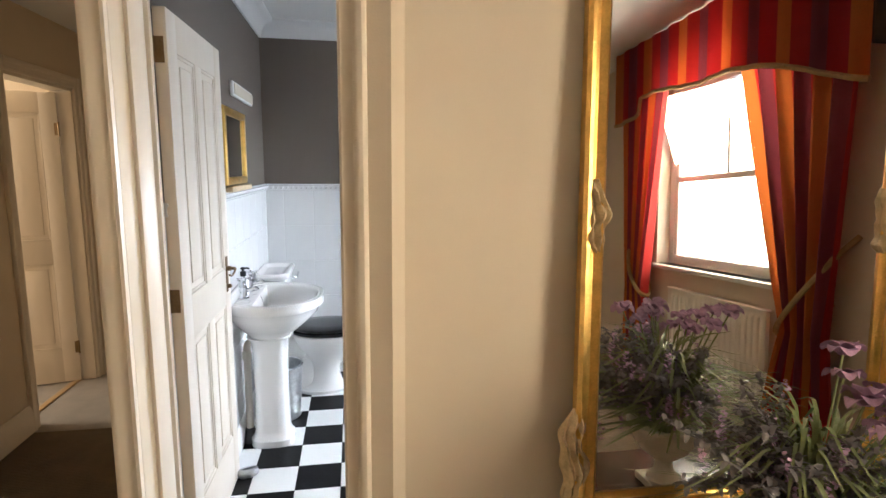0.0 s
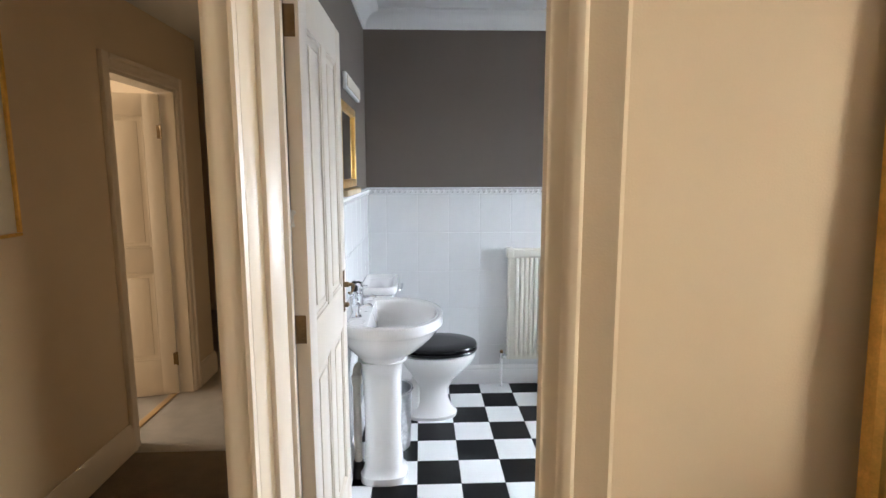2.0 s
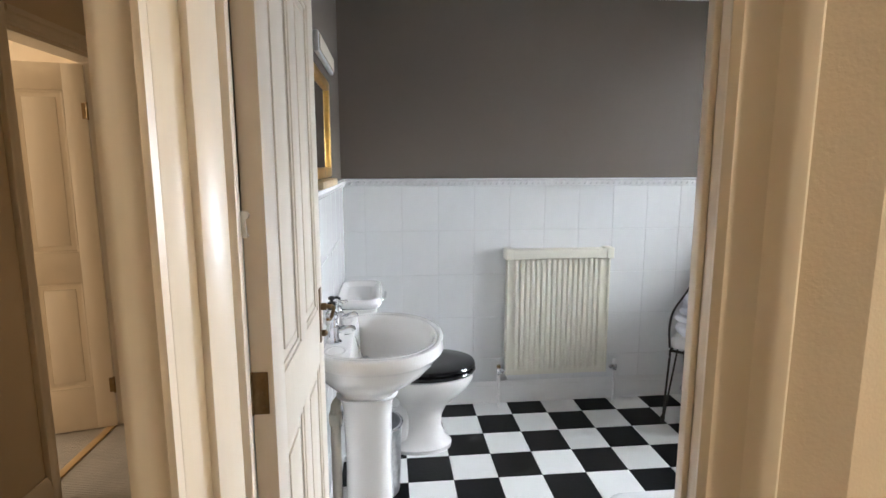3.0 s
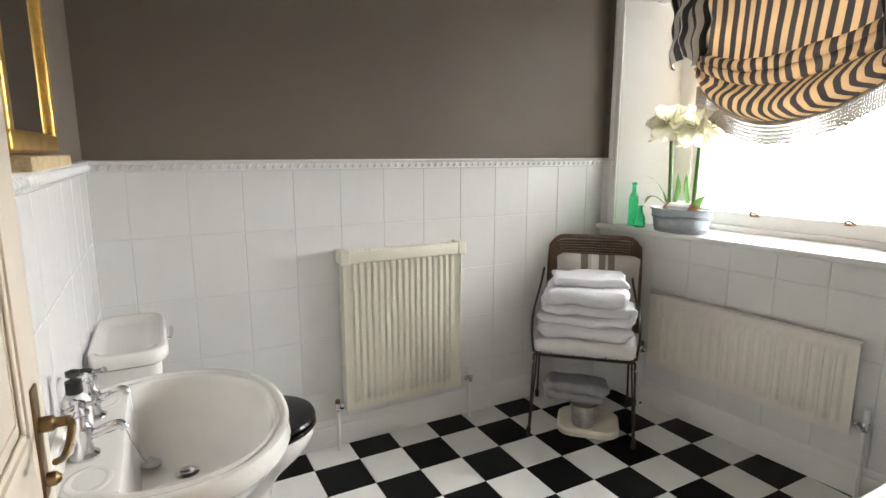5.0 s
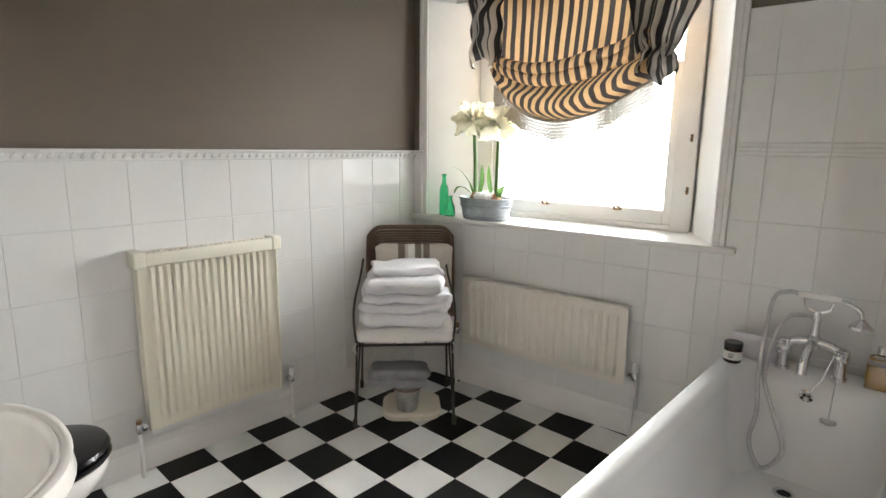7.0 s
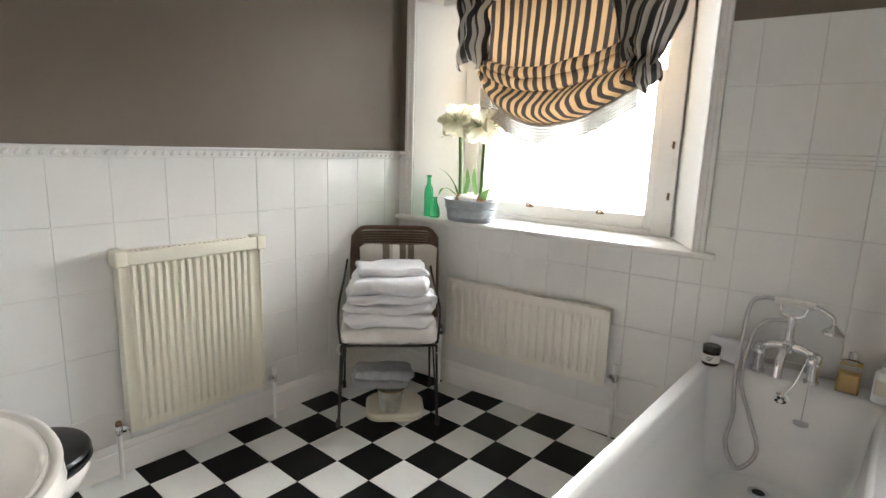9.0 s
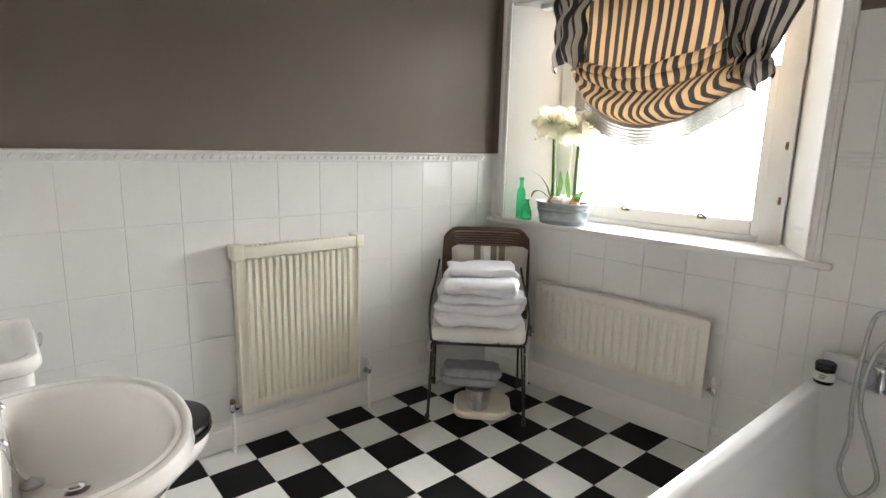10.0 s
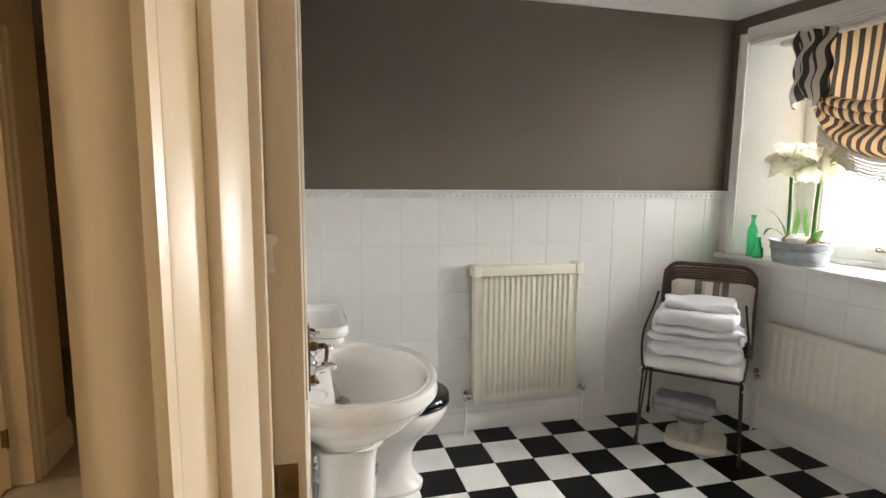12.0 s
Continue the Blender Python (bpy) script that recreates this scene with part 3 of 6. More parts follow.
def panel_door(door, width, height, thick, mat, grooves, rows):
    """A panelled leaf from x=0 to width, hinged at x=0, thickness along y: stiles, rails, sunk panels on both faces."""
    st, inner = 0.095, width - 2 * 0.095
    bm = bmesh.new()
    bbox(bm, 0, 0, 0, st, thick, height, 0.002), bbox(bm, width - st, 0, 0, width, thick, height, 0.002)
    zs = [0.0] + [z for r in rows for z in r] + [height]
    for za, zb in zip(zs[::2], zs[1::2]):
        bbox(bm, st - 0.001, 0, za, width - st + 0.001, thick, zb, 0.001)
    cx = width / 2
    for za, zb in rows:
        bbox(bm, cx - 0.04, 0, za - 0.001, cx + 0.04, thick, zb + 0.001, 0.001)
    leaf = part("leaf", bm, mat, door)
    for za, zb in rows:
        for xa, xb in ((st, cx - 0.04), (cx + 0.04, width - st)):
            bm = box(xa - 0.002, 0.008, za - 0.002, xb + 0.002, thick - 0.008, zb + 0.002)
            for y0, y1 in ((0.003, 0.008), (thick - 0.008, thick - 0.003)):
                for q in ((xa, y0, za, xa + 0.012, y1, zb), (xb - 0.012, y0, za, xb, y1, zb), (xa, y0, za, xb, y1, za + 0.012), (xa, y0, zb - 0.012, xb, y1, zb)):
                    bbox(bm, *q, 0.003)
                bbox(bm, xa + 0.035, y0 + (0.0015 if y0 < 0.01 else -0.0015), za + 0.035, xb - 0.035, y1, zb - 0.035, 0.004)
            part("panel", bm, mat, leaf)
    return leaf


door_1 = structure(new("door_1"), "cream painted panelled bathroom door standing open", "door")
door_1.matrix_basis = pose(0.048, -2.095, 0.012, 0, 0, 89.3)
leaf = panel_door(door_1, 0.665, 1.965, 0.040, "cream_gloss", True, ((0.24, 0.86), (1.02, 1.84)))
bm = box(0.590, -0.004, 0.915, 0.620, 0.0005, 1.075, 0.002)
plate = part("handle_plate", bm, "brass", leaf, "aged brass handle plate")
bm = lathe(bmesh.new(), [(0.011, 0), (0.011, -0.016), (0.007, -0.020), (0.007, -0.036)], (0.605, -0.003, 1.020), 12, "y")
tube(bm, spline([(0.605, -0.036, 1.020), (0.588, -0.042, 1.020), (0.565, -0.041, 1.008), (0.540, -0.037, 1.000), (0.518, -0.032, 1.006)]), 0.0055, 10, 0.0042)
part("lever_handle", bm, "brass", leaf, "aged brass lever handle")
part("turn_snib", lathe(bmesh.new(), [(0.010, 0), (0.010, -0.012), (0.004, -0.018)], (0.605, -0.003, 0.940), 12, "y"), "brass", leaf)
for z in (0.22, 1.02, 1.835):
    bm = box(-0.003, 0.010, z - 0.04, 0.0005, 0.038, z + 0.04, 0.001)
    bbox(bm, -0.026, 0.040, z - 0.04, 0.0, 0.043, z + 0.04, 0.001)
    tube(bm, [(-0.003, 0.042, z - 0.041), (-0.003, 0.042, z + 0.041)], 0.005, 10)
    for k in (-0.026, 0.0, 0.026):
        lathe(bm, [(0.004, -0.0005), (0.004, -0.0042), (0.002, -0.005)], (0.0, 0.018, z + k), 8, "x")
    part("hinge", bm, "brass", door_1, "tarnished brass butt hinge")

# hall door, opened into the side room
bm = bmesh.new()
for yy, sd in ((HD0, -1), (HD1, 1)):
    moulding(bm, ((HALL_W, yy, 0), (HALL_W, yy, HDT + 0.07)), (1, 0, 0), (0, sd, 0), 0.072, 0.024)
moulding(bm, ((HALL_W, HD0, HDT), (HALL_W, HD1, HDT)), (1, 0, 0), (0, 0, 1), 0.072, 0.024)
bbox(bm, HALL_W - 0.12, HD0 - 0.001, 0, HALL_W, HD0 + 0.02, HDT), bbox(bm, HALL_W - 0.12, HD1 - 0.02, 0, HALL_W, HD1 + 0.001, HDT), bbox(bm, HALL_W - 0.12, HD0, HDT - 0.02, HALL_W, HD1, HDT + 0.001)
structure(part("hall_door_frame", bm, "cream_gloss"), "cream gloss architrave round the hall doorway", "door frame")
door_2 = structure(new("door_2"), "cream painted four-panel hall door standing open", "door")
door_2.matrix_basis = pose(HALL_W - 0.085, HD1 - 0.022, 0.01, 0, 0, 194)
panel_door(door_2, 0.70, 1.93, 0.038, "cream_gloss", True, ((0.24, 0.82), (0.98, 1.80)))
for z in (0.24, 1.70):
    bm = box(-0.006, 0.036, z - 0.04, 0.02, 0.044, z + 0.04, 0.001)
    tube(bm, [(-0.004, 0.044, z - 0.045), (-0.004, 0.044, z + 0.045)], 0.006, 8)
    part("hinge", bm, "brass", door_2, "dark brass hinge")
bm = box(HALL_W - 0.13, HD0 + 0.02, 0.001, HALL_W - 0.09, HD1 - 0.02, 0.010, 0.003)
structure(part("threshold_strip", bm, "wood_strip"), "brass-coloured carpet threshold strip", "threshold")

# ---- basin ----
basin = thing("wash_basin", "white ceramic pedestal wash basin with chrome pillar taps", "wash basin", pose(0, -1.088, 0))
bm = bmesh.new()
spec = [(0.17, 0.10, 0.10, 0.590), (0.175, 0.115, 0.12, 0.615), (0.182, 0.155, 0.175, 0.650), (0.190, 0.200, 0.232, 0.695), (0.196, 0.230, 0.270, 0.735), (0.198, 0.240, 0.281, 0.757), (0.200, 0.248, 0.291, 0.766), (0.201, 0.255, 0.300, 0.776), (0.200, 0.254, 0.304, 0.792), (0.200, 0.253, 0.303, 0.808), (0.202, 0.252, 0.297, 0.816), (0.202, 0.245, 0.289, 0.8185), (0.202, 0.238, 0.281, 0.817), (0.202, 0.233, 0.275, 0.813)]
loops = [oval(cx, 0, a, b, z, 64, 0.004, 2.2) for cx, a, b, z in spec]
loops += [oval(cx, 0, a, b, z, 64, least, 2.2) for cx, a, b, z, least in [(0.204, 0.229, 0.270, 0.8145, 0.018), (0.206, 0.226, 0.266, 0.8165, 0.060), (0.208, 0.219, 0.259, 0.8160, 0.112), (0.209, 0.213, 0.253, 0.811, 0.124), (0.212, 0.207, 0.246, 0.797, 0.128), (0.215, 0.196, 0.234, 0.762, 0.132), (0.220, 0.172, 0.205, 0.718, 0.138), (0.226, 0.120, 0.140, 0.688, 0.146), (0.235, 0.028, 0.028, 0.676, 0.20)]]
rings(bm, loops)
part("bowl", bm, "ceramic", basin)
bm = bmesh.new()
rings(bm, [[Vector((x, y, z)) for x, z in ((0.004, 0.800), (0.030, 0.800), (0.034, 0.822), (0.028, 0.842 + h), (0.018, 0.850 + h), (0.004, 0.848 + h))] for y, h in ((-0.275, -0.022), (-0.262, -0.004), (-0.225, 0.0), (-0.20, 0.010), (0.0, 0.016), (0.20, 0.010), (0.225, 0.0), (0.262, -0.004), (0.275, -0.022))])
part("upstand", bm, "ceramic", basin)
for y in (-0.175, 0.175):
    bm = bmesh.new()
    rings(bm, [oval(0.075, y, a, 1.25 * a, z, 28) for a, z in ((0.040, 0.8150), (0.038, 0.8168), (0.034, 0.8176), (0.029, 0.8168), (0.024, 0.8152))], False, False)
    part("soap_recess", bm, "ceramic", basin)
bm = bmesh.new()
loops = []
for z, a, b in [(0.0, 0.112, 0.105), (0.035, 0.112, 0.105), (0.05, 0.100, 0.092), (0.08, 0.092, 0.085), (0.30, 0.086, 0.080), (0.52, 0.090, 0.086), (0.58, 0.098, 0.096), (0.60, 0.115, 0.112)]:
    loops.append([p + Vector((0.170, 0, 0)) for p in oval(0, 0, a, b, z, 32, None, 3.2)])
rings(bm, loops)
part("pedestal", bm, "ceramic", basin)
part("waste", lathe(bmesh.new(), [(0.026, 0.6725), (0.026, 0.676), (0.016, 0.678), (0.012, 0.675)], (0.235, 0.012, 0.004), 20), "chrome", basin)


def pillar_tap(parent, x, y, z):
    bm = lathe(bmesh.new(), [(0.026, 0), (0.026, 0.006), (0.018, 0.012), (0.014, 0.03), (0.018, 0.045), (0.019, 0.06), (0.013, 0.068), (0.012, 0.085), (0.016, 0.09), (0.009, 0.098)], (x, y, z), 18)
    tube(bm, spline([(x, y, z + 0.042), (x + 0.025, y, z + 0.046), (x + 0.045, y, z + 0.053), (x + 0.062, y, z + 0.054), (x + 0.070, y, z + 0.044)]), 0.0100, 10, 0.0085)
    tap = part("tap", bm, "chrome", parent, "chrome pillar tap")
    bm = bmesh.new()
    for a in (0.4, 0.4 + math.pi / 2):
        dx, dy = 0.030 * math.cos(a), 0.030 * math.sin(a)
        tube(bm, [(x - dx, y - dy, z + 0.102), (x, y, z + 0.105), (x + dx, y + dy, z + 0.102)], 0.005, 8)
        for s_ in (-1, 1):
            lathe(bm, [(0.001, -0.008), (0.007, -0.004), (0.007, 0.004), (0.001, 0.008)], (x + s_ * dx, y + s_ * dy, z + 0.102), 8)
    lathe(bm, [(0.011, 0.098), (0.011, 0.112), (0.004, 0.116)], (x, y, z), 12)
    part("cross_head", bm, "chrome", tap)
    return tap


pillar_tap(basin, 0.062, -0.082, 0.815)
pillar_tap(basin, 0.062, 0.095, 0.815)
bm = bmesh.new()
tube(bm, spline([(0.09, 0.0, 0.817), (0.122, 0.02, 0.808), (0.135, 0.03, 0.765), (0.150, 0.045, 0.720), (0.160, 0.050, 0.706)]), 0.0022, 6)
part("plug_chain", bm, "chrome", basin)
part("plug", lathe(bmesh.new(), [(0.021, 0.688), (0.022, 0.694), (0.012, 0.700), (0.004, 0.708)], (0.165, 0.052, 0.006), 16), "hose", basin, "dull metal plug")

soap = thing("soap_dispenser", "clear soap dispenser with a black pump on the basin", "soap dispenser", pose(0.047, -1.090, 0.8165) @ Matrix.Scale(0.9, 4))
part("bottle", lathe(bmesh.new(), [(0.026, 0), (0.028, 0.004), (0.028, 0.09), (0.024, 0.10), (0.013, 0.108), (0.013, 0.118)], (0, 0, 0), 20), "plastic_white", soap)
bm = lathe(bmesh.new(), [(0.017, 0.112), (0.017, 0.14), (0.006, 0.145), (0.006, 0.150), (0.014, 0.152), (0.014, 0.162), (0.004, 0.166)], (0, 0, 0), 16)
tube(bm, [(0.0, 0, 0.158), (0.024, 0.006, 0.158), (0.034, 0.008, 0.152)], 0.005, 8)
part("pump", bm, "plastic_black", soap, "black pump head")

waste_pipe = thing("waste_pipe", "cream plastic waste pipe beside the pedestal", "pipe", pose(0, 0, 0))
bm = bmesh.new()
tube(bm, spline([(0.13, -1.02, 0.555), (0.085, -1.05, 0.555), (0.052, -1.075, 0.545), (0.045, -1.08, 0.50)], 5) + [Vector((0.045, -1.08, 0.06))], 0.019, 12)
part("pipe", bm, "pipe_plastic", waste_pipe)
bm = lathe(bmesh.new(), [(0.023, 0.46), (0.025, 0.47), (0.025, 0.50), (0.023, 0.51)], (0.045, -1.08, 0), 14)
part("collar", bm, "pipe_plastic", waste_pipe)
part("floor_boot", lathe(bmesh.new(), [(0.05, 0.001), (0.048, 0.03), (0.03, 0.05), (0.024, 0.075)], (0.045, -1.08, 0), 16), "plastic_black", waste_pipe, "black rubber floor collar")

bin_ = thing("waste_bin", "brushed metal waste bin behind the pedestal", "bin", pose(0.185, -0.80, 0.002))
part("drum", lathe(bmesh.new(), [(0.10, 0), (0.105, 0.005), (0.118, 0.31), (0.122, 0.315), (0.122, 0.325), (0.112, 0.325), (0.10, 0.02)], (0, 0, 0), 28), "bucket_metal", bin_)
bm = bmesh.new()
tube(bm, [Vector((0.121 * math.cos(a), 0.121 * math.sin(a), 0.322)) for a in [2 * math.pi * k / 24 for k in range(25)]], 0.005, 6)
part("rim", bm, "chrome", bin_)

# ---- toilet ----
wc = thing("toilet", "white ceramic toilet with a black seat and low cistern", "toilet", pose(0.046, -0.42, 0) @ Matrix.Diagonal((1.0, 1.0, 1.015, 1.0)))
bm = bmesh.new()
spec = [(0.355, 0.165, 0.112, 0.0), (0.355, 0.167, 0.114, 0.02), (0.355, 0.156, 0.103, 0.032), (0.358, 0.128, 0.085, 0.06), (0.360, 0.108, 0.073, 0.11), (0.364, 0.108, 0.074, 0.17), (0.372, 0.128, 0.092, 0.225), (0.382, 0.170, 0.128, 0.275), (0.390, 0.208, 0.156, 0.315), (0.394, 0.228, 0.172, 0.350), (0.395, 0.238, 0.182, 0.378), (0.395, 0.238, 0.182, 0.396), (0.395, 0.225, 0.170, 0.400)]
rings(bm, [oval(cx, 0, a, b, z, 44, None, 2.15) for cx, a, b, z in spec])
bbox(bm, -0.03, -0.10, 0.24, 0.26, 0.10, 0.392, 0.03, 3)
bbox(bm, 0.12, -0.07, 0.0, 0.30, 0.07, 0.26, 0.02, 3)
part("pan", bm, "ceramic", wc)
bm = bmesh.new()
rings(bm, [oval(0.40, 0, a, b, z, 48, 0.165, 2.15) for a, b, z in [(0.230, 0.176, 0.402), (0.240, 0.186, 0.405), (0.244, 0.190, 0.413), (0.240, 0.186, 0.421), (0.230, 0.176, 0.424)]])
part("seat", bm, "black_lacquer", wc, "black lacquered seat")
bm = bmesh.new()
rings(bm, [oval(0.40, 0, a, b, z, 48, 0.165, 2.15) for a, b, z in [(0.226, 0.172, 0.4265), (0.238, 0.184, 0.429), (0.242, 0.188, 0.437), (0.237, 0.183, 0.446), (0.222, 0.169, 0.451), (0.13, 0.10, 0.4535)]])
part("lid", bm, "black_lacquer", wc, "closed black lacquered lid")
for s_ in (-1, 1):
    part("seat_hinge", lathe(bmesh.new(), [(0.014, 0.398), (0.014, 0.43), (0.008, 0.436)], (0.175, s_ * 0.075, 0), 12), "chrome", wc)
bm = bmesh.new()
rings(bm, [rounded(x0 - 0.033, y0, x1 - 0.033, y1, r, z + 0.022) for x0, y0, x1, y1, r, z in [(0.012, -0.19, 0.165, 0.19, 0.03, 0.42), (0.006, -0.205, 0.178, 0.205, 0.035, 0.45), (0.004, -0.215, 0.188, 0.215, 0.035, 0.745), (0.004, -0.21, 0.185, 0.21, 0.03, 0.752)]])
part("cistern", bm, "ceramic", wc)
bm = bmesh.new()
rings(bm, [rounded(x0 - 0.033, y0, x1 - 0.033, y1, r, z + 0.022) for x0, y0, x1, y1, r, z in [(0.004, -0.205, 0.186, 0.205, 0.05, 0.752), (0.004, -0.224, 0.203, 0.224, 0.06, 0.760), (0.004, -0.230, 0.209, 0.230, 0.065, 0.772), (0.004, -0.228, 0.207, 0.228, 0.065, 0.788), (0.005, -0.220, 0.200, 0.220, 0.06, 0.797), (0.010, -0.208, 0.190, 0.208, 0.055, 0.799), (0.020, -0.194, 0.178, 0.194, 0.05, 0.794), (0.030, -0.178, 0.166, 0.178, 0.045, 0.782), (0.045, -0.155, 0.150, 0.155, 0.035, 0.778)]])
part("cistern_lid", bm, "ceramic", wc)
bm = tube(bmesh.new(), [(0.15, 0.165, 0.727), (0.172, 0.165, 0.727)], 0.008, 10)
tube(bm, spline([(0.172, 0.165, 0.727), (0.184, 0.18, 0.730), (0.190, 0.215, 0.742), (0.190, 0.238, 0.748)]), 0.006, 8, 0.008)
part("flush_lever", bm, "chrome", wc, "chrome flush lever")

# ---- bath ----
BX0, BX1, BY0, BY1, BZ = 0.834, 2.700, -2.412, -1.752, 0.562
bath = thing("bathtub", "white enamel bathtub with a white side panel", "bathtub", pose(0, 0, 0))
bm = bmesh.new()
L_ = [(0.004, 0.004, 0.004, 0.004, 0.03, BZ - 0.045), (0, 0, 0, 0, 0.035, BZ - 0.030), (0, 0, 0, 0, 0.035, BZ - 0.010), (0.006, 0.006, 0.006, 0.006, 0.035, BZ - 0.002), (0.014, 0.014, 0.014, 0.014, 0.04, BZ),
      (0.045, 0.125, 0.052, 0.045, 0.10, BZ - 0.001), (0.055, 0.138, 0.060, 0.055, 0.11, BZ - 0.010), (0.075, 0.160, 0.070, 0.066, 0.12, BZ - 0.06), (0.16, 0.185, 0.085, 0.085, 0.13, BZ - 0.22), (0.26, 0.215, 0.11, 0.11, 0.13, BZ - 0.34), (0.34, 0.25, 0.14, 0.14, 0.12, BZ - 0.385), (0.45, 0.30, 0.22, 0.22, 0.07, BZ - 0.395)]
rings(bm, [rounded(BX0 + a, BY0 + c, BX1 - b, BY1 - d, r, z, 8) for a, b, c, d, r, z in L_], False)
part("tub", bm, "bath_enamel", bath)
part("side_panel", box(BX0 + 0.012, BY1 - 0.020, 0.0, BX1 - 0.003, BY1 - 0.010, BZ - 0.040, 0.003), "bath_enamel", bath)
part("end_panel", box(BX0 + 0.010, BY0 + 0.01, 0.0, BX0 + 0.020, BY1 - 0.021, BZ - 0.040, 0.003), "bath_enamel", bath)
bm = lathe(bmesh.new(), [(0.034, 0.0), (0.034, -0.006), (0.025, -0.010), (0.021, -0.006)], (2.546, -2.058, 0.476), 22, "x")
over = part("overflow", bm, "chrome", bath, "chrome overflow rose")
# solid dark discs: the shade of the overflow openings as plain colour
bm = bmesh.new()
for k in range(6):
    a = k * math.pi / 3
    lathe(bm, [(0.0065, -0.0075), (0.0065, -0.0115)], (2.546, -2.058 + 0.014 * math.cos(a), 0.476 + 0.014 * math.sin(a)), 8, "x")
part("overflow_hole", bm, "dark_void", over)
bm = lathe(bmesh.new(), [(0.036, 0.171), (0.036, 0.175), (0.026, 0.176), (0.022, 0.172)], (2.355, -2.055, 0), 22)
drain = part("drain", bm, "chrome", bath, "chrome plughole")
# a dark disc colours in the shade of the plughole
part("drain_shade", lathe(bmesh.new(), [(0.021, 0.1725), (0.021, 0.1745)], (2.355, -2.055, 0), 16), "dark_void", drain)
bm = tube(bmesh.new(), spline([(2.56, -2.120, 0.655), (2.545, -2.095, 0.56), (2.535, -2.072, 0.515), (2.533, -2.062, 0.480)]), 0.0022, 6)
tube(bm, [(2.56, -2.138, 0.645), (2.548, -2.137, 0.55), (2.530, -2.135, 0.455), (2.522, -2.135, 0.425)], 0.0022, 6)
part("plug_chain", bm, "chrome", bath)
part("plug", lathe(bmesh.new(), [(0.004, -0.012), (0.016, -0.006), (0.026, 0.0), (0.026, 0.008), (0.004, 0.011)], (2.516, -2.135, 0.416), 16, "z"), "hose", bath, "dull metal bath plug")

mixer = thing("bath_mixer", "chrome Victorian-style bath shower mixer on the bath rim", "bath tap", pose(2.580, -2.050, BZ) @ Matrix.Diagonal((1.0, 1.0, 1.08, 1.0)) @ pose(-2.485, 2.075, -BZ))
MX, ML, MR = 2.485, -1.985, -2.165
bm = bmesh.new()
for y in (ML, MR):
    lathe(bm, [(0.027, 0), (0.027, 0.008), (0.021, 0.014), (0.018, 0.05), (0.020, 0.062), (0.024, 0.072), (0.024, 0.100), (0.018, 0.108), (0.010, 0.112)], (MX, y, BZ), 20)
tube(bm, spline([(MX, ML, BZ + 0.075), (MX - 0.005, ML - 0.025, BZ + 0.108), (MX - 0.005, (ML + MR) / 2, BZ + 0.118), (MX - 0.005, MR + 0.025, BZ + 0.108), (MX, MR, BZ + 0.075)]), 0.015, 12)
lathe(bm, [(0.024, 0.095), (0.026, 0.105), (0.026, 0.13), (0.016, 0.14), (0.013, 0.19), (0.016, 0.20), (0.012, 0.225)], (MX, (ML + MR) / 2, BZ), 16)
part("body", bm, "chrome", mixer)
bm = tube(bmesh.new(), spline([(MX - 0.01, -2.075, BZ + 0.115), (MX - 0.045, -2.07, BZ + 0.108), (MX - 0.085, -2.065, BZ + 0.07), (MX - 0.098, -2.064, BZ + 0.02)]), 0.015, 12, 0.017)
part("spout", bm, "chrome", mixer)
for y in (ML, MR):
    bm = tube(bmesh.new(), [(MX, y, BZ + 0.085), (MX - 0.045, y, BZ + 0.088)], 0.011, 10)
    head = part("tap_head", bm, "chrome", mixer)
    bm = bmesh.new()
    for a in (0.3, 1.87):
        c, s_ = 0.021 * math.cos(a), 0.021 * math.sin(a)
        tube(bm, [(MX - 0.05, y - c, BZ + 0.088 - s_), (MX - 0.05, y + c, BZ + 0.088 + s_)], 0.006, 8, 0.008)
    lathe(bm, [(0.012, -0.042), (0.012, -0.058), (0.003, -0.062)], (MX, y, BZ + 0.088), 12, "x")
    part("cross_handle", bm, "chrome", head)
bm = tube(bmesh.new(), spline([(MX, -2.03, BZ + 0.262), (MX, -2.04, BZ + 0.232), (MX, -2.075, BZ + 0.222), (MX, -2.11, BZ + 0.232), (MX, -2.12, BZ + 0.262)]), 0.005, 8)
part("cradle", bm, "chrome", mixer)
bm = tube(bmesh.new(), [(MX, -2.01, BZ + 0.272), (MX, -2.03, BZ + 0.275), (MX, -2.12, BZ + 0.275), (MX, -2.14, BZ + 0.272)], 0.013, 12)
part("grip", bm, "ceramic", mixer, "white ceramic shower grip")
bm = tube(bmesh.new(), spline([(MX, -2.135, BZ + 0.272), (MX - 0.01, -2.165, BZ + 0.268), (MX - 0.015, -2.20, BZ + 0.25), (MX - 0.018, -2.208, BZ + 0.225)]), 0.008, 10)
lathe(bm, [(0.010, 0.01), (0.02, 0.0), (0.036, -0.012), (0.037, -0.02), (0.010, -0.021)], (MX - 0.018, -2.208, BZ + 0.215), 20)
part("shower_head", bm, "chrome", mixer)
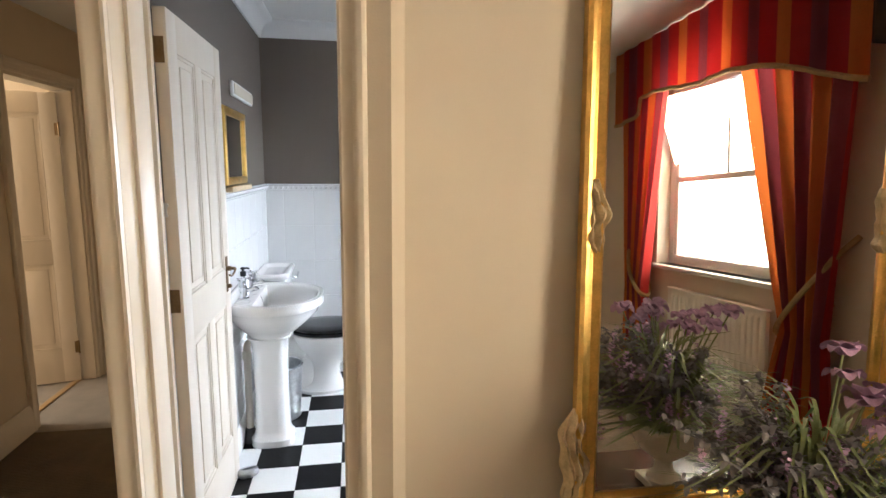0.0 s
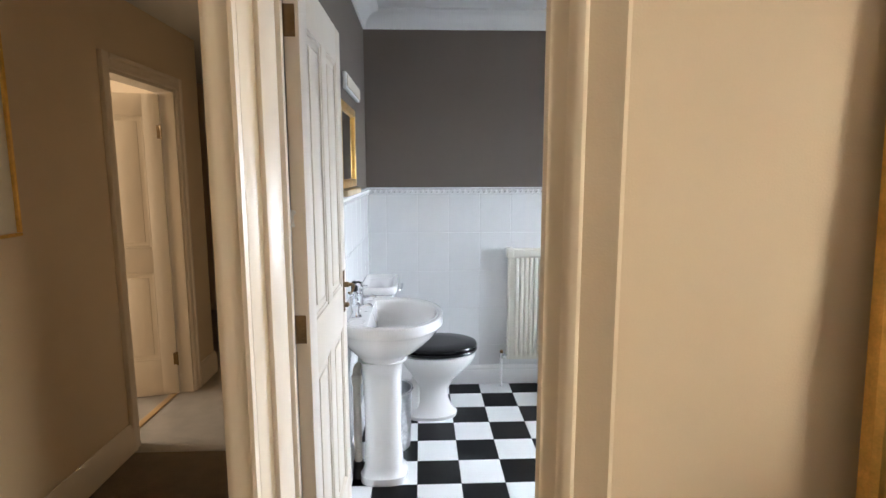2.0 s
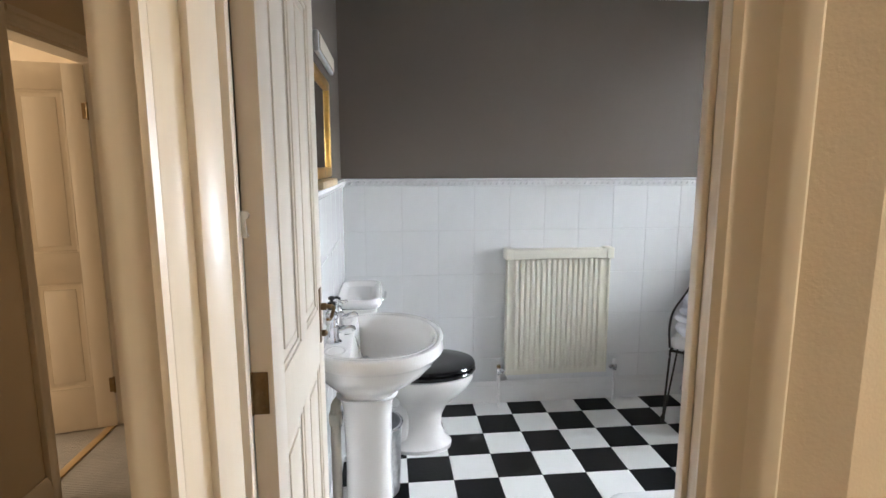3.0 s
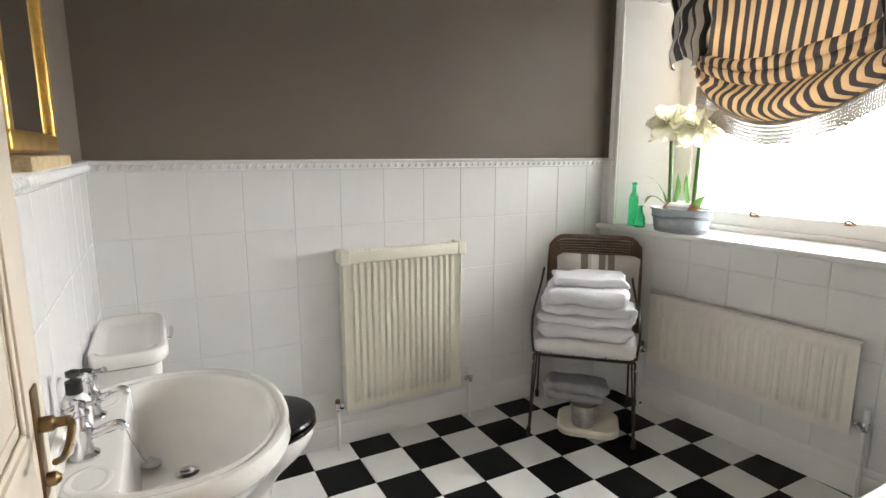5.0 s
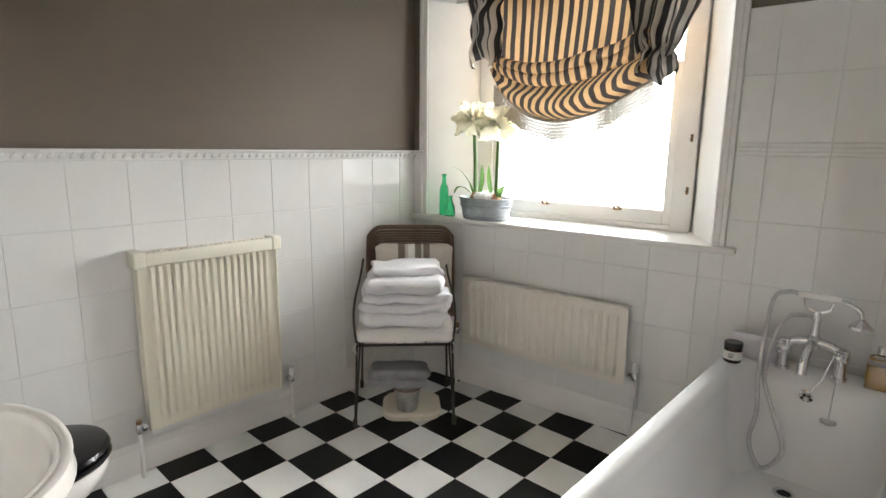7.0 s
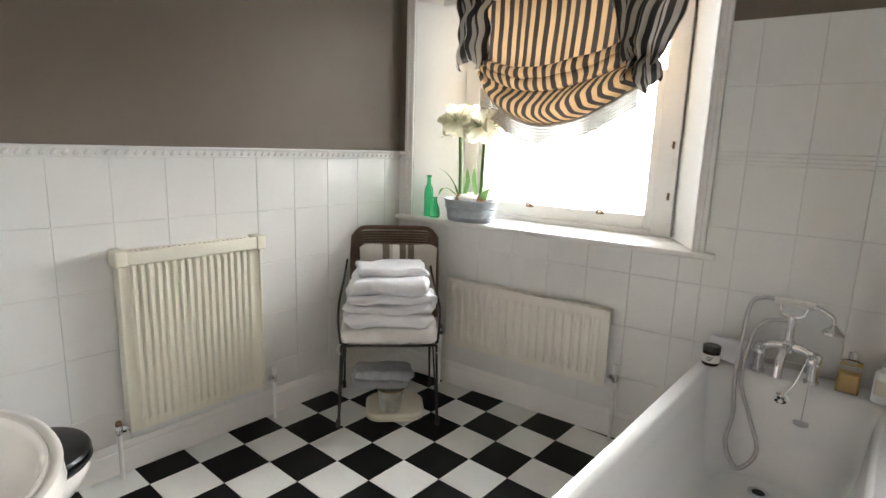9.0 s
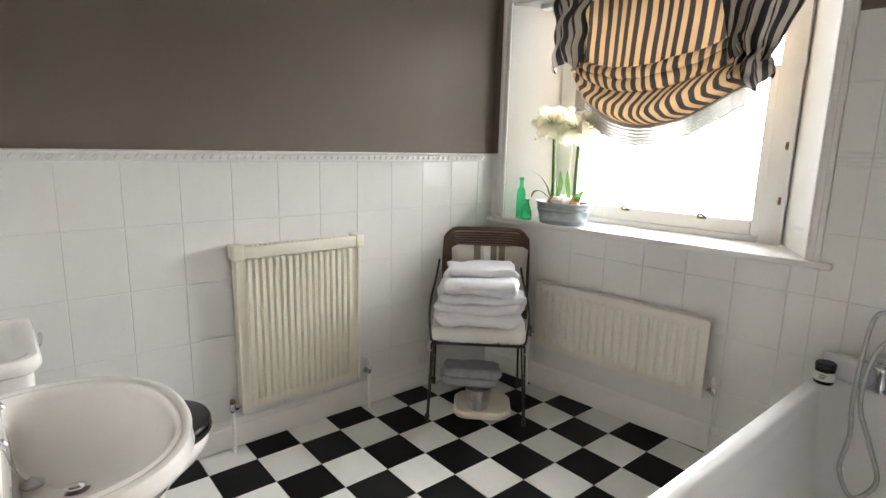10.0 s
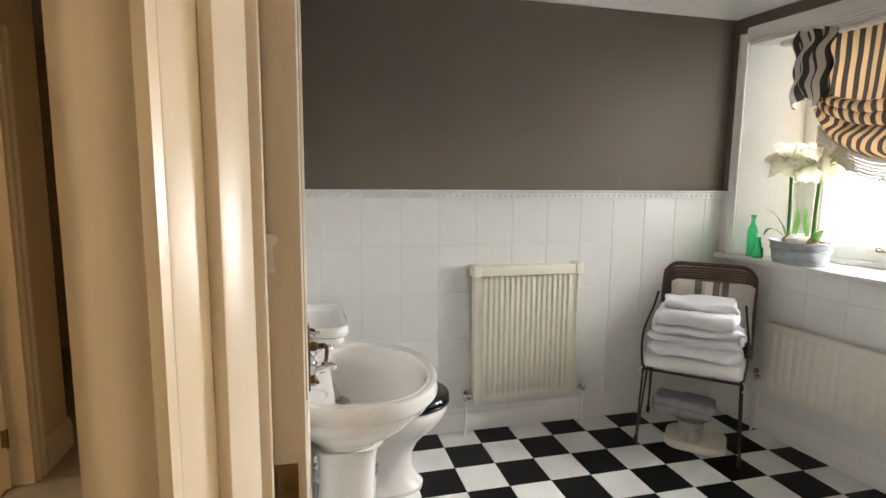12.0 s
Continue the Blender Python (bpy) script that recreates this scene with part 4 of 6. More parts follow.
bm = tube(bmesh.new(), spline([(MX, -2.015, BZ + 0.275), (MX - 0.005, -1.98, BZ + 0.278), (MX - 0.015, -1.935, BZ + 0.25), (MX - 0.045, -1.925, BZ + 0.12), (MX - 0.10, -1.93, BZ - 0.03), (MX - 0.13, -1.945, BZ - 0.14), (MX - 0.160, -1.938, BZ - 0.25), (MX - 0.175, -1.990, BZ - 0.325), (MX - 0.155, -2.045, BZ - 0.25), (MX - 0.122, -2.000, BZ - 0.14), (MX - 0.085, -1.950, BZ - 0.03), (MX - 0.04, -1.955, BZ + 0.12), (MX - 0.01, -1.99, BZ + 0.19), (MX - 0.002, -2.04, BZ + 0.205), (MX, -2.07, BZ + 0.205)], 8), 0.0078, 10)
part("hose", bm, "hose", mixer, "ribbed metal shower hose")

jar = thing("cosmetic_jar", "dark brown jar with a pale label on the bath rim", "jar", pose(2.505, -1.803, BZ))
part("body", lathe(bmesh.new(), [(0.030, 0), (0.033, 0.004), (0.033, 0.058), (0.029, 0.062)], (0, 0, 0), 24), "amber_jar", jar)
part("lid", lathe(bmesh.new(), [(0.034, 0.061), (0.034, 0.078), (0.031, 0.081)], (0, 0, 0), 24), "plastic_black", jar, "black lid")
bm = bmesh.new()
lab = []
for z in (0.014, 0.048):
    lab.append([Vector((0.0336 * math.cos(a), 0.0336 * math.sin(a), z)) for a in [math.pi * (0.55 + 1.0 * k / 20) for k in range(21)]])
sheet(bm, lab)
part("paper_label", bm, "paper_label", jar, "pale paper label with small print")
bm = bmesh.new()
for k, z in enumerate((0.036, 0.029, 0.023)):
    row = [[Vector((0.0339 * math.cos(a), 0.0339 * math.sin(a), z + dz)) for a in [math.pi * (0.92 + (0.22 - 0.03 * k) * i / 6) for i in range(7)]] for dz in (0.0, 0.003)]
    sheet(bm, row)
part("label_print", bm, "ink", jar)


oil = thing("oil_bottle", "clear bottle of amber bath oil with a silver cap", "bottle", pose(2.595, -2.250, BZ))
bm = bmesh.new()
rings(bm, [rounded(-a, -a, a, a, r, z, 5) for a, r, z in ((0.032, 0.008, 0.0), (0.035, 0.010, 0.004), (0.035, 0.010, 0.100), (0.033, 0.012, 0.110), (0.022, 0.018, 0.118), (0.0135, 0.0130, 0.121), (0.013, 0.0125, 0.129))])
part("bottle", bm, "clear_bottle", oil)
bm = bmesh.new()
rings(bm, [rounded(-a, -a, a, a, r, z, 5) for a, r, z in ((0.029, 0.007, 0.004), (0.0322, 0.009, 0.008), (0.0322, 0.009, 0.074))])
part("bath_oil", bm, "amber_oil", oil, "amber bath oil")
part("cap", lathe(bmesh.new(), [(0.014, 0.126), (0.0145, 0.128), (0.0145, 0.150), (0.012, 0.153)], (0, 0, 0), 18), "chrome", oil, "silver cap")
pumpb = thing("lotion_bottle", "white lotion pump bottle with a pale label", "bottle", pose(2.570, -2.350, BZ))
part("bottle", lathe(bmesh.new(), [(0.028, 0), (0.031, 0.004), (0.031, 0.10), (0.026, 0.112), (0.013, 0.118)], (0, 0, 0), 22), "plastic_white", pumpb)
bm = lathe(bmesh.new(), [(0.014, 0.117), (0.014, 0.132), (0.005, 0.134), (0.005, 0.15), (0.011, 0.152), (0.011, 0.158)], (0, 0, 0), 14)
tube(bm, [(0, 0, 0.155), (-0.032, 0.0, 0.153)], 0.005, 8)
part("pump", bm, "plastic_white", pumpb)
bm = bmesh.new()
sheet(bm, [[Vector((0.0316 * math.cos(a), 0.0316 * math.sin(a), z)) for a in [math.pi * (0.7 + 0.6 * k / 12) for k in range(13)]] for z in (0.03, 0.085)])
part("paper_label", bm, "mount_card", pumpb, "beige label")

# ---- radiators ----


def ribbed_panel(bm, width, z0, z1, ribs, depth, y_front, frame_w=0.035):
    """A pressed steel panel facing -y with vertical ribs that fade at their ends."""
    cols = []
    n = ribs * 10
    for i in range(n + 1):
        u = i / n
        x = frame_w + u * (width - 2 * frame_w)
        ph = (u * ribs) % 1.0
        w = 1.0 - math.exp(-((min(ph, 1 - ph)) / 0.21) ** 4)
        cols.append((x, w))
    cols = [(0.0, 0.0), (frame_w * 0.6, 0.0)] + cols + [(width - frame_w * 0.6, 0.0), (width, 0.0)]
    zs = [(z0, 0), (z0 + 0.030, 0), (z0 + 0.042, 0.5), (z0 + 0.055, 1), (z1 - 0.055, 1), (z1 - 0.042, 0.5), (z1 - 0.030, 0), (z1, 0)]
    grid = [[Vector((x, y_front + depth * (1 - w * k), z)) for x, w in cols] for z, k in zs]
    sheet(bm, grid)
    return bm


def radiator(name, label, m, width, z0, z1, ribs, mat, cap, depth):
    ob = thing(name, label, "radiator", m)
    bm = ribbed_panel(bmesh.new(), width, z0, z1, ribs, 0.017 if cap else 0.013, -depth)
    bbox(bm, 0.002, -depth + 0.0215, z0 + 0.001, width - 0.002, -depth + 0.030, z1 - 0.001, 0.003)
    part("front_panel", bm, mat, ob)
    bm = box(0.01, -0.045, z0 + 0.01, width - 0.01, -0.028, z1 - 0.012, 0.003)
    part("back_panel", bm, mat, ob)
    part("bracket", box(0.06, -0.028, z0 + 0.08, 0.10, 0.0, z1 - 0.08, 0.002), mat, ob)
    part("bracket", box(width - 0.10, -0.028, z0 + 0.08, width - 0.06, 0.0, z1 - 0.08, 0.002), mat, ob)
    if cap:
        bm = box(-0.020, -depth - 0.014, z1 - 0.040, 0.026, -0.004, z1 + 0.026, 0.008, 3)
        bbox(bm, width - 0.026, -depth - 0.014, z1 - 0.040, width + 0.020, -0.004, z1 + 0.026, 0.008, 3)
        bbox(bm, -0.006, -depth + 0.004, z0 + 0.002, 0.003, -0.012, z1 - 0.030, 0.003)
        bbox(bm, width - 0.003, -depth + 0.004, z0 + 0.002, width + 0.006, -0.012, z1 - 0.030, 0.003)
        bbox(bm, 0.02, -depth - 0.010, z1 - 0.036, width - 0.02, -depth + 0.008, z1 + 0.020, 0.007, 3)
        bbox(bm, 0.02, -0.022, z1 - 0.02, width - 0.02, -0.010, z1 + 0.018, 0.004)
        part("top_casing", bm, mat, ob)
        bm = bmesh.new()
        k = 0.035
        while k < width - 0.035:
            bbox(bm, k, -depth + 0.007, z1 + 0.010, k + 0.010, -0.021, z1 + 0.0155)
            k += 0.0215
        part("top_grille", bm, mat, ob)
    else:
        bm = box(0.0, -depth + 0.002, z1 - 0.004, width, -0.026, z1 + 0.006, 0.004)
        part("top_casing", bm, mat, ob)
    return ob


def valve(ob, x, y, z, side, tall):
    """A radiator valve with its tail pipe down to the floor; side: the way from the radiator."""
    bm = tube(bmesh.new(), [(x - side * 0.035, y, z), (x, y, z)], 0.009, 10)
    lathe(bm, [(0.012, -0.02), (0.014, -0.012), (0.014, 0.014), (0.010, 0.02)], (x, y, z), 12)
    lathe(bm, [(0.016, -side * 0.018 - 0.007), (0.016, -side * 0.018 + 0.007)], (x, y, z), 6, "x")
    part("valve", bm, "chrome", ob, "plated radiator valve")
    bm = lathe(bmesh.new(), [(0.011, 0.018), (0.013, 0.022), (0.012, 0.022 + tall), (0.008, 0.026 + tall)], (x, y, z), 12)
    part("valve_cap", bm, "plastic_white" if tall > 0.02 else "brass", ob)
    bm = tube(bmesh.new(), [(x, y, z - 0.018), (x, y, -z * 0 + 0.001)], 0.0085, 10)
    part("tail_pipe", bm, "white_paint", ob)


rad1 = radiator("radiator", "cream ribbed panel radiator with a top grille", pose(0.944, N - 0.006, 0), 0.604, 0.195, 0.936, 17, "radiator_cream", True, 0.075)
valve(rad1, -0.045, -0.052, 0.222, -1, 0.012)
valve(rad1, 0.672, -0.052, 0.222, 1, 0.03)
rad2 = radiator("radiator", "low white ribbed panel radiator under the window", EAST @ pose(E - 0.006, -0.385, 0, 0, 0, -90), 0.945, 0.276, 0.655, 19, "radiator_white", False, 0.080)
valve(rad2, -0.045, -0.052, 0.33, -1, 0.02)
valve(rad2, 0.990, -0.052, 0.33, 1, 0.045)

# ---- chair with towels ----
CH = pose(2.105, -0.335, 0.002, 0, 0, -43)
chair = thing("wire_chair", "black wrought iron chair with a woven wicker back", "chair", CH)
SW, SD, SZ = 0.236, 0.205, 0.422
bm = tube(bmesh.new(), spline([(-SW, -SD, SZ), (SW, -SD, SZ)], 2), 0.007, 8)
tube(bm, [(-SW, -SD, SZ), (-SW * 0.92, SD, SZ), (SW * 0.92, SD, SZ), (SW, -SD, SZ)], 0.007, 8)
part("seat_frame", bm, "wrought_iron", chair)
bm = bmesh.new()
for k in range(9):
    x = -SW + 0.03 + k * (2 * SW - 0.06) / 8
    tube(bm, [(x, -SD, SZ), (x * 0.95, SD, SZ)], 0.003, 6)
part("seat_grid", bm, "wrought_iron", chair)
for sx in (-1, 1):
    for yy, y2, foot in ((-SD, -SD + 0.16, -SD - 0.012), (SD, SD - 0.13, SD + 0.03)):
        bm = tube(bmesh.new(), [(sx * SW * 0.99, yy, SZ), (sx * (SW + 0.012), foot, 0.03), (sx * (SW + 0.013), foot, 0.012)], 0.006, 8)
        tube(bm, [(sx * SW * 0.97, y2, SZ), (sx * (SW + 0.008), foot + (0.008 if foot < 0 else -0.008), 0.04)], 0.005, 8)
        leg = part("leg", bm, "wrought_iron", chair)
        bm = lathe(bmesh.new(), [(0.009, 0.0), (0.011, 0.003), (0.010, 0.02), (0.013, 0.03), (0.010, 0.042)], (sx * (SW + 0.012), foot, 0), 10)
        part("foot", bm, "wrought_iron", leg)
    bm = tube(bmesh.new(), spline([(sx * SW, -SD, SZ), (sx * (SW + 0.012), -SD + 0.01, SZ + 0.12), (sx * (SW + 0.01), -SD + 0.07, SZ + 0.21), (sx * SW, SD - 0.10, SZ + 0.275), (sx * SW * 0.97, SD + 0.03, SZ + 0.34)]), 0.006, 8)
    part("arm", bm, "wrought_iron", chair)
BW = 0.232


def back_point(u, v):
    """The woven back: u across -1..1, v up 0..1, leaning and bowed."""
    top = 1 - 0.10 * max(0.0, (abs(u) - 0.72) / 0.28) ** 2
    return Vector((0.034 + BW * u, SD + 0.015 + 0.075 * v - 0.03 * u * u, SZ + 0.02 + 0.485 * v * top))


bm = bmesh.new()
for k in range(31):
    u = -1 + 2 * k / 30
    tube(bm, [back_point(u, v / 8) for v in range(9)], 0.0035, 5)
part("back_frame", bm, "wicker", chair)
bm = bmesh.new()
for r in range(34):
    v = 0.02 + r * 0.95 / 33
    pts = []
    for k in range(61):
        u = -1 + 2 * k / 60
        p = back_point(u, v)
        p.y += 0.0045 * (1 if (k + r) % 2 else -1) * (1 if k % 2 == 0 else 0.0)
        pts.append(p)
    tube(bm, pts, 0.0064, 5)
part("back_weave", bm, "wicker", chair, "dark woven wicker back")
bm = bmesh.new()
edge = [back_point(-1.02, v / 6) for v in range(6)] + [back_point(u / 10, 1.02) for u in range(-10, 11)] + [back_point(1.02, 1 - v / 6) for v in range(1, 7)]
tube(bm, edge, 0.012, 8)
part("back_rim", bm, "wicker", chair)


def densely(loop):
    """The loop with points added on its four long sides."""
    pairs = list(zip(loop, loop[1:] + loop[:1]))
    sides = sorted(range(len(pairs)), key=lambda i: (pairs[i][0] - pairs[i][1]).length)[-4:]
    out = []
    for i, (p, q) in enumerate(pairs):
        n = 8 if i in sides else 1
        out += [p.lerp(q, k / n) for k in range(n)]
    return out


def soft_block(bm, x0, y0, z0, x1, y1, z1, r, rough, seed, nx=18, ny=14):
    """A soft folded cloth: a rounded slab with uneven faces."""
    loops = []
    h = z1 - z0
    for k in range(9):
        a = math.pi * k / 8 - math.pi / 2
        ins = r * (1 - math.cos(a))
        loops.append([(p, k) for p in densely(rounded(x0 + ins, y0 + ins, x1 - ins, y1 - ins, max(0.012, 0.035 - ins), z0 + h / 2 + math.sin(a) * h / 2, 7))])
    out = []
    for loop in loops:
        row = []
        for p, k in loop:
            d = Vector((noise.noise(p * 14 + Vector((seed, 0, 0))), noise.noise(p * 14 + Vector((0, seed, 3))), 0.6 * noise.noise(p * 9 + Vector((0, 7, seed)))))
            d += 0.35 * Vector((noise.noise(p * 48 + Vector((seed, 2, 0))), noise.noise(p * 48 + Vector((1, seed, 0))), 0.5 * noise.noise(p * 40 + Vector((3, 0, seed)))))
            row.append(p + d * rough)
        out.append(row)
    rings(bm, out)
    return bm


cushion = thing("seat_pad", "thick white seat pad on the iron chair", "cushion", CH)
part("pad", soft_block(bmesh.new(), -0.242, -0.222, SZ + 0.008, 0.242, 0.20, SZ + 0.086, 0.030, 0.014, 3.0), "linen_white", cushion)
for sx in (-1, 1):
    bm = tube(bmesh.new(), spline([(sx * 0.235, -0.215, SZ + 0.015), (sx * 0.25, -0.225, SZ - 0.01), (sx * 0.235, -0.222, SZ - 0.035)]), 0.004, 6)
    part("tie", bm, "linen_white", cushion)
z = SZ + 0.082
stack = [(0.215, 0.190, 0.085, -0.004, 1.5), (0.205, 0.186, 0.050, -0.002, -2.5), (0.212, 0.186, 0.046, 0.004, 2.5), (0.196, 0.178, 0.080, 0.000, -2.0), (0.178, 0.140, 0.040, 0.006, 3.0)]
for k, (hw, hd, h, dx, turn) in enumerate(stack):
    tw = thing("folded_towel", "folded white cotton towel in a stack on the chair", "towel", CH @ pose(dx, -0.03 + (0.045 if k == 4 else 0), z, 0, 0, turn), "stack of towels")
    bm = soft_block(bmesh.new(), -hw, -hd, 0.0, hw, hd, h, 0.5 * h, 0.026, 5.0 + 3 * k)
    part("cloth", bm, "towel", tw)
    if k in (1, 2):
        bm = soft_block(bmesh.new(), hw - 0.035, -hd + 0.02, -0.035 if k == 2 else 0.0, hw + 0.016, hd - 0.14, h * 0.7, 0.012, 0.016, 20.0 + k)
        part("loose_end", bm, "towel", tw)
    z += h - 0.005
pillow = thing("striped_cushion", "grey linen cushion with brown and white stripes", "cushion", CH @ pose(0.020, 0, 0.0))


def pillow_at(u, v, side):
    a = max(0.0, (1 - abs(u) ** 3) * (1 - abs(v) ** 3)) ** 0.6
    p = back_point(0.93 * u * (1 - 0.03 * (1 - v * v)), 0.52 + 0.33 * v * (1 - 0.05 * (1 - u * u)))
    return p + Vector((0, -0.030 - side * 0.055 * a + 0.03 * (side < 0), 0.0))


bands = [("cover", "linen", -1.0, -0.42), ("brown_stripe", "linen_dark", -0.42, -0.24), ("cover", "linen", -0.24, -0.16), ("white_stripe", "linen_white", -0.16, 0.02), ("brown_stripe", "linen_dark", 0.02, 0.18), ("cover", "linen", 0.18, 0.24), ("brown_stripe", "linen_dark", 0.24, 0.40), ("cover", "linen", 0.40, 1.0)]
for nm, mat, ua, ub in bands:
    bm = bmesh.new()
    steps = max(2, int((ub - ua) / 0.06))
    for side in (1, -1):
        sheet(bm, [[pillow_at(ua + (ub - ua) * i / steps, -1 + j / 8, side) for i in range(steps + 1)] for j in range(17)])
    part(nm, bm, mat, pillow)

scale_ = thing("bathroom_scale", "cream bathroom scale on the floor under the chair", "scale", CH @ pose(0.036, -0.058, 0.0))
bm = bmesh.new()
rings(bm, [rounded(-a, -b, a, b, r, z, 8) for a, b, r, z in [(0.135, 0.125, 0.07, 0.004), (0.15, 0.14, 0.08, 0.012), (0.152, 0.142, 0.08, 0.035), (0.140, 0.130, 0.07, 0.046), (0.12, 0.11, 0.06, 0.047)]])
part("body", bm, "scale_plastic", scale_)
part("dial", box(-0.05, 0.055, 0.0475, 0.05, 0.10, 0.051, 0.002), "plastic_white", scale_)
bucket = thing("metal_pot", "small galvanised metal pot on the scale", "pot", CH @ pose(0.012, -0.130, 0.0495) @ Matrix.Scale(1.16, 4))
part("body", lathe(bmesh.new(), [(0.044, 0), (0.046, 0.003), (0.058, 0.098), (0.061, 0.100), (0.060, 0.106), (0.056, 0.104), (0.043, 0.006)], (0, 0, 0), 24), "bucket_metal", bucket)
part("rim", tube(bmesh.new(), [Vector((0.060 * math.cos(a), 0.060 * math.sin(a), 0.104)) for a in [2 * math.pi * k / 20 for k in range(21)]], 0.003, 6), "brass", bucket)
roll = thing("grey_towel", "folded grey towelling resting on the metal pot", "towel", CH @ pose(-0.03, -0.085, 0.166, -4, 3, 4))
part("cloth", soft_block(bmesh.new(), -0.160, -0.085, 0.0, 0.140, 0.085, 0.050, 0.022, 0.014, 31.0), "grey_towel", roll)
part("outer_fold", soft_block(bmesh.new(), -0.150, -0.088, 0.046, 0.150, 0.080, 0.098, 0.022, 0.016, 37.0), "grey_towel", roll)
flannel = thing("face_cloth", "rolled white face cloth on the bath rim", "face cloth", pose(2.600, -1.842, BZ, 0, 0, 78) @ Matrix.Diagonal((1.0, 1.0, 1.2, 1.0)))
part("cloth", soft_block(bmesh.new(), -0.095, -0.030, 0.001, 0.080, 0.030, 0.078, 0.014, 0.010, 41.0), "towel", flannel)

# ---- window sill things ----
SILL = 0.985
pot = thing("planter", "oval weathered zinc planter on the window sill", "planter", pose(2.640, -0.435, SILL, 0, 0, 95) @ Matrix.Diagonal((1.12, 1.12, 0.86, 1.0)))
bm = bmesh.new()
rings(bm, [oval(0, 0, a, a * 0.72, z, 36) for a, z in [(0.120, 0.0), (0.124, 0.004), (0.126, 0.022), (0.131, 0.026), (0.131, 0.032), (0.128, 0.036), (0.136, 0.085), (0.143, 0.09), (0.143, 0.096), (0.139, 0.10), (0.143, 0.130), (0.150, 0.134), (0.150, 0.142), (0.142, 0.143), (0.134, 0.12)]])
part("body", bm, "zinc", pot)
part("soil", rings(bmesh.new(), [oval(0, 0, a, a * 0.72, z, 24) for a, z in [(0.135, 0.118), (0.10, 0.125), (0.04, 0.128)]]), "bulb", pot)
bm = bmesh.new()
rnd = random.Random(4)
for k in range(9):
    c = Vector((0.035 * math.cos(k * 0.7), 0.03 * math.sin(k * 0.7), 0.148 + 0.012 * rnd.random()))
    rings(bm, [[c + Vector((r * math.cos(a) * (1 + 0.3 * math.sin(3 * a + k)), r * math.sin(a), h)) for a in [2 * math.pi * i / 10 for i in range(10)]] for r, h in ((0.006, -0.025), (0.026, -0.012), (0.030, 0.004), (0.018, 0.02), (0.004, 0.026))])
part("tissue_paper", bm, "tissue", pot, "crumpled white tissue paper")


def strip_leaf(bm, pts, width, fold=0.25):
    """A strap leaf along points, widest at a third."""
    pts = spline(pts, 5)
    rows = []
    for i, p in enumerate(pts):
        t = i / (len(pts) - 1)
        w = width * (math.sin(math.pi * min(1.0, 0.12 + 0.88 * t)) ** 0.7) * 0.5 + 0.0008
        d = (pts[min(i + 1, len(pts) - 1)] - pts[max(0, i - 1)]).normalized()
        sd = d.cross(Vector((0.2, 0.3, 1))).normalized() if abs(d.z) < 0.95 else Vector((0.6, -0.8, 0))
        nrm = sd.cross(d)
        rows.append([p - sd * w + nrm * w * fold, p, p + sd * w + nrm * w * fold])
    sheet(bm, rows)
    return bm


def amaryllis(name, x, y, height, heads, lean, seed):
    ob = thing(name, "white amaryllis in flower in the zinc planter", "flower", pose(x, y, SILL + 0.100), "amaryllis in the planter")
    rnd = random.Random(seed)
    part("bulb", lathe(bmesh.new(), [(0.008, -0.005), (0.026, 0.005), (0.030, 0.022), (0.018, 0.042), (0.010, 0.052)], (0, 0, 0), 14), "bulb", ob, "brown flower bulb")
    top = Vector((lean[0], lean[1], height))
    part("stem", tube(bmesh.new(), spline([(0, 0, 0.04), (lean[0] * 0.3, lean[1] * 0.3, height * 0.5), tuple(top)]), 0.011, 10, 0.009), "leaf", ob, "thick green stem")
    for az in heads:
        d = Vector((math.cos(az), math.sin(az), 0.12)).normalized()
        u = d.cross(Vector((0, 0, 1))).normalized()
        w = u.cross(d)
        throat = rings(bmesh.new(), [[top + d * h + (u * math.cos(a) + w * math.sin(a)) * r for a in [2 * math.pi * i / 10 for i in range(10)]] for r, h in ((0.006, -0.006), (0.009, 0.012), (0.014, 0.034))])
        bloom = part("bloom", throat, "petal", ob, "creamy white trumpet bloom")
        for k in range(6):
            a = k * math.pi / 3 + (0.1 if k % 2 else 0)
            out = u * math.cos(a) + w * math.sin(a)
            tang = u * -math.sin(a) + w * math.cos(a)
            rows = []
            for i in range(13):
                t = i / 12
                wd = 0.037 * math.sin(math.pi * min(1, 0.1 + 0.9 * t)) ** 0.8 + 0.001
                q = top + d * (0.012 + 0.075 * math.sin(t * 1.7) + 0.004 * rnd.random()) + out * (0.008 + 0.098 * t ** 1.2) - Vector((0, 0, 0.014 * t * t))
                ruffle = 0.009 * t
                rows.append([q - tang * wd + d * (ruffle * math.sin(15 * t + 2 * k)), q - tang * wd * 0.5 + d * (0.004 * math.sin(9 * t + k)), q - d * 0.008, q + tang * wd * 0.5 + d * (0.004 * math.cos(8 * t + k)), q + tang * wd + d * (ruffle * math.cos(14 * t + 3 * k))])
            part("petal", sheet(bmesh.new(), rows), "petal", bloom)
        bm = bmesh.new()
        for k in range(5):
            a = k * 1.26
            tube(bm, spline([tuple(top + d * 0.02), tuple(top + d * 0.07 + (u * math.cos(a) + w * math.sin(a)) * 0.012), tuple(top + d * 0.098 + (u * math.cos(a) + w * math.sin(a)) * 0.02 + Vector((0, 0, 0.006)))], 3), 0.0016, 5)
        part("stamen", bm, "leaf", bloom)
    return ob


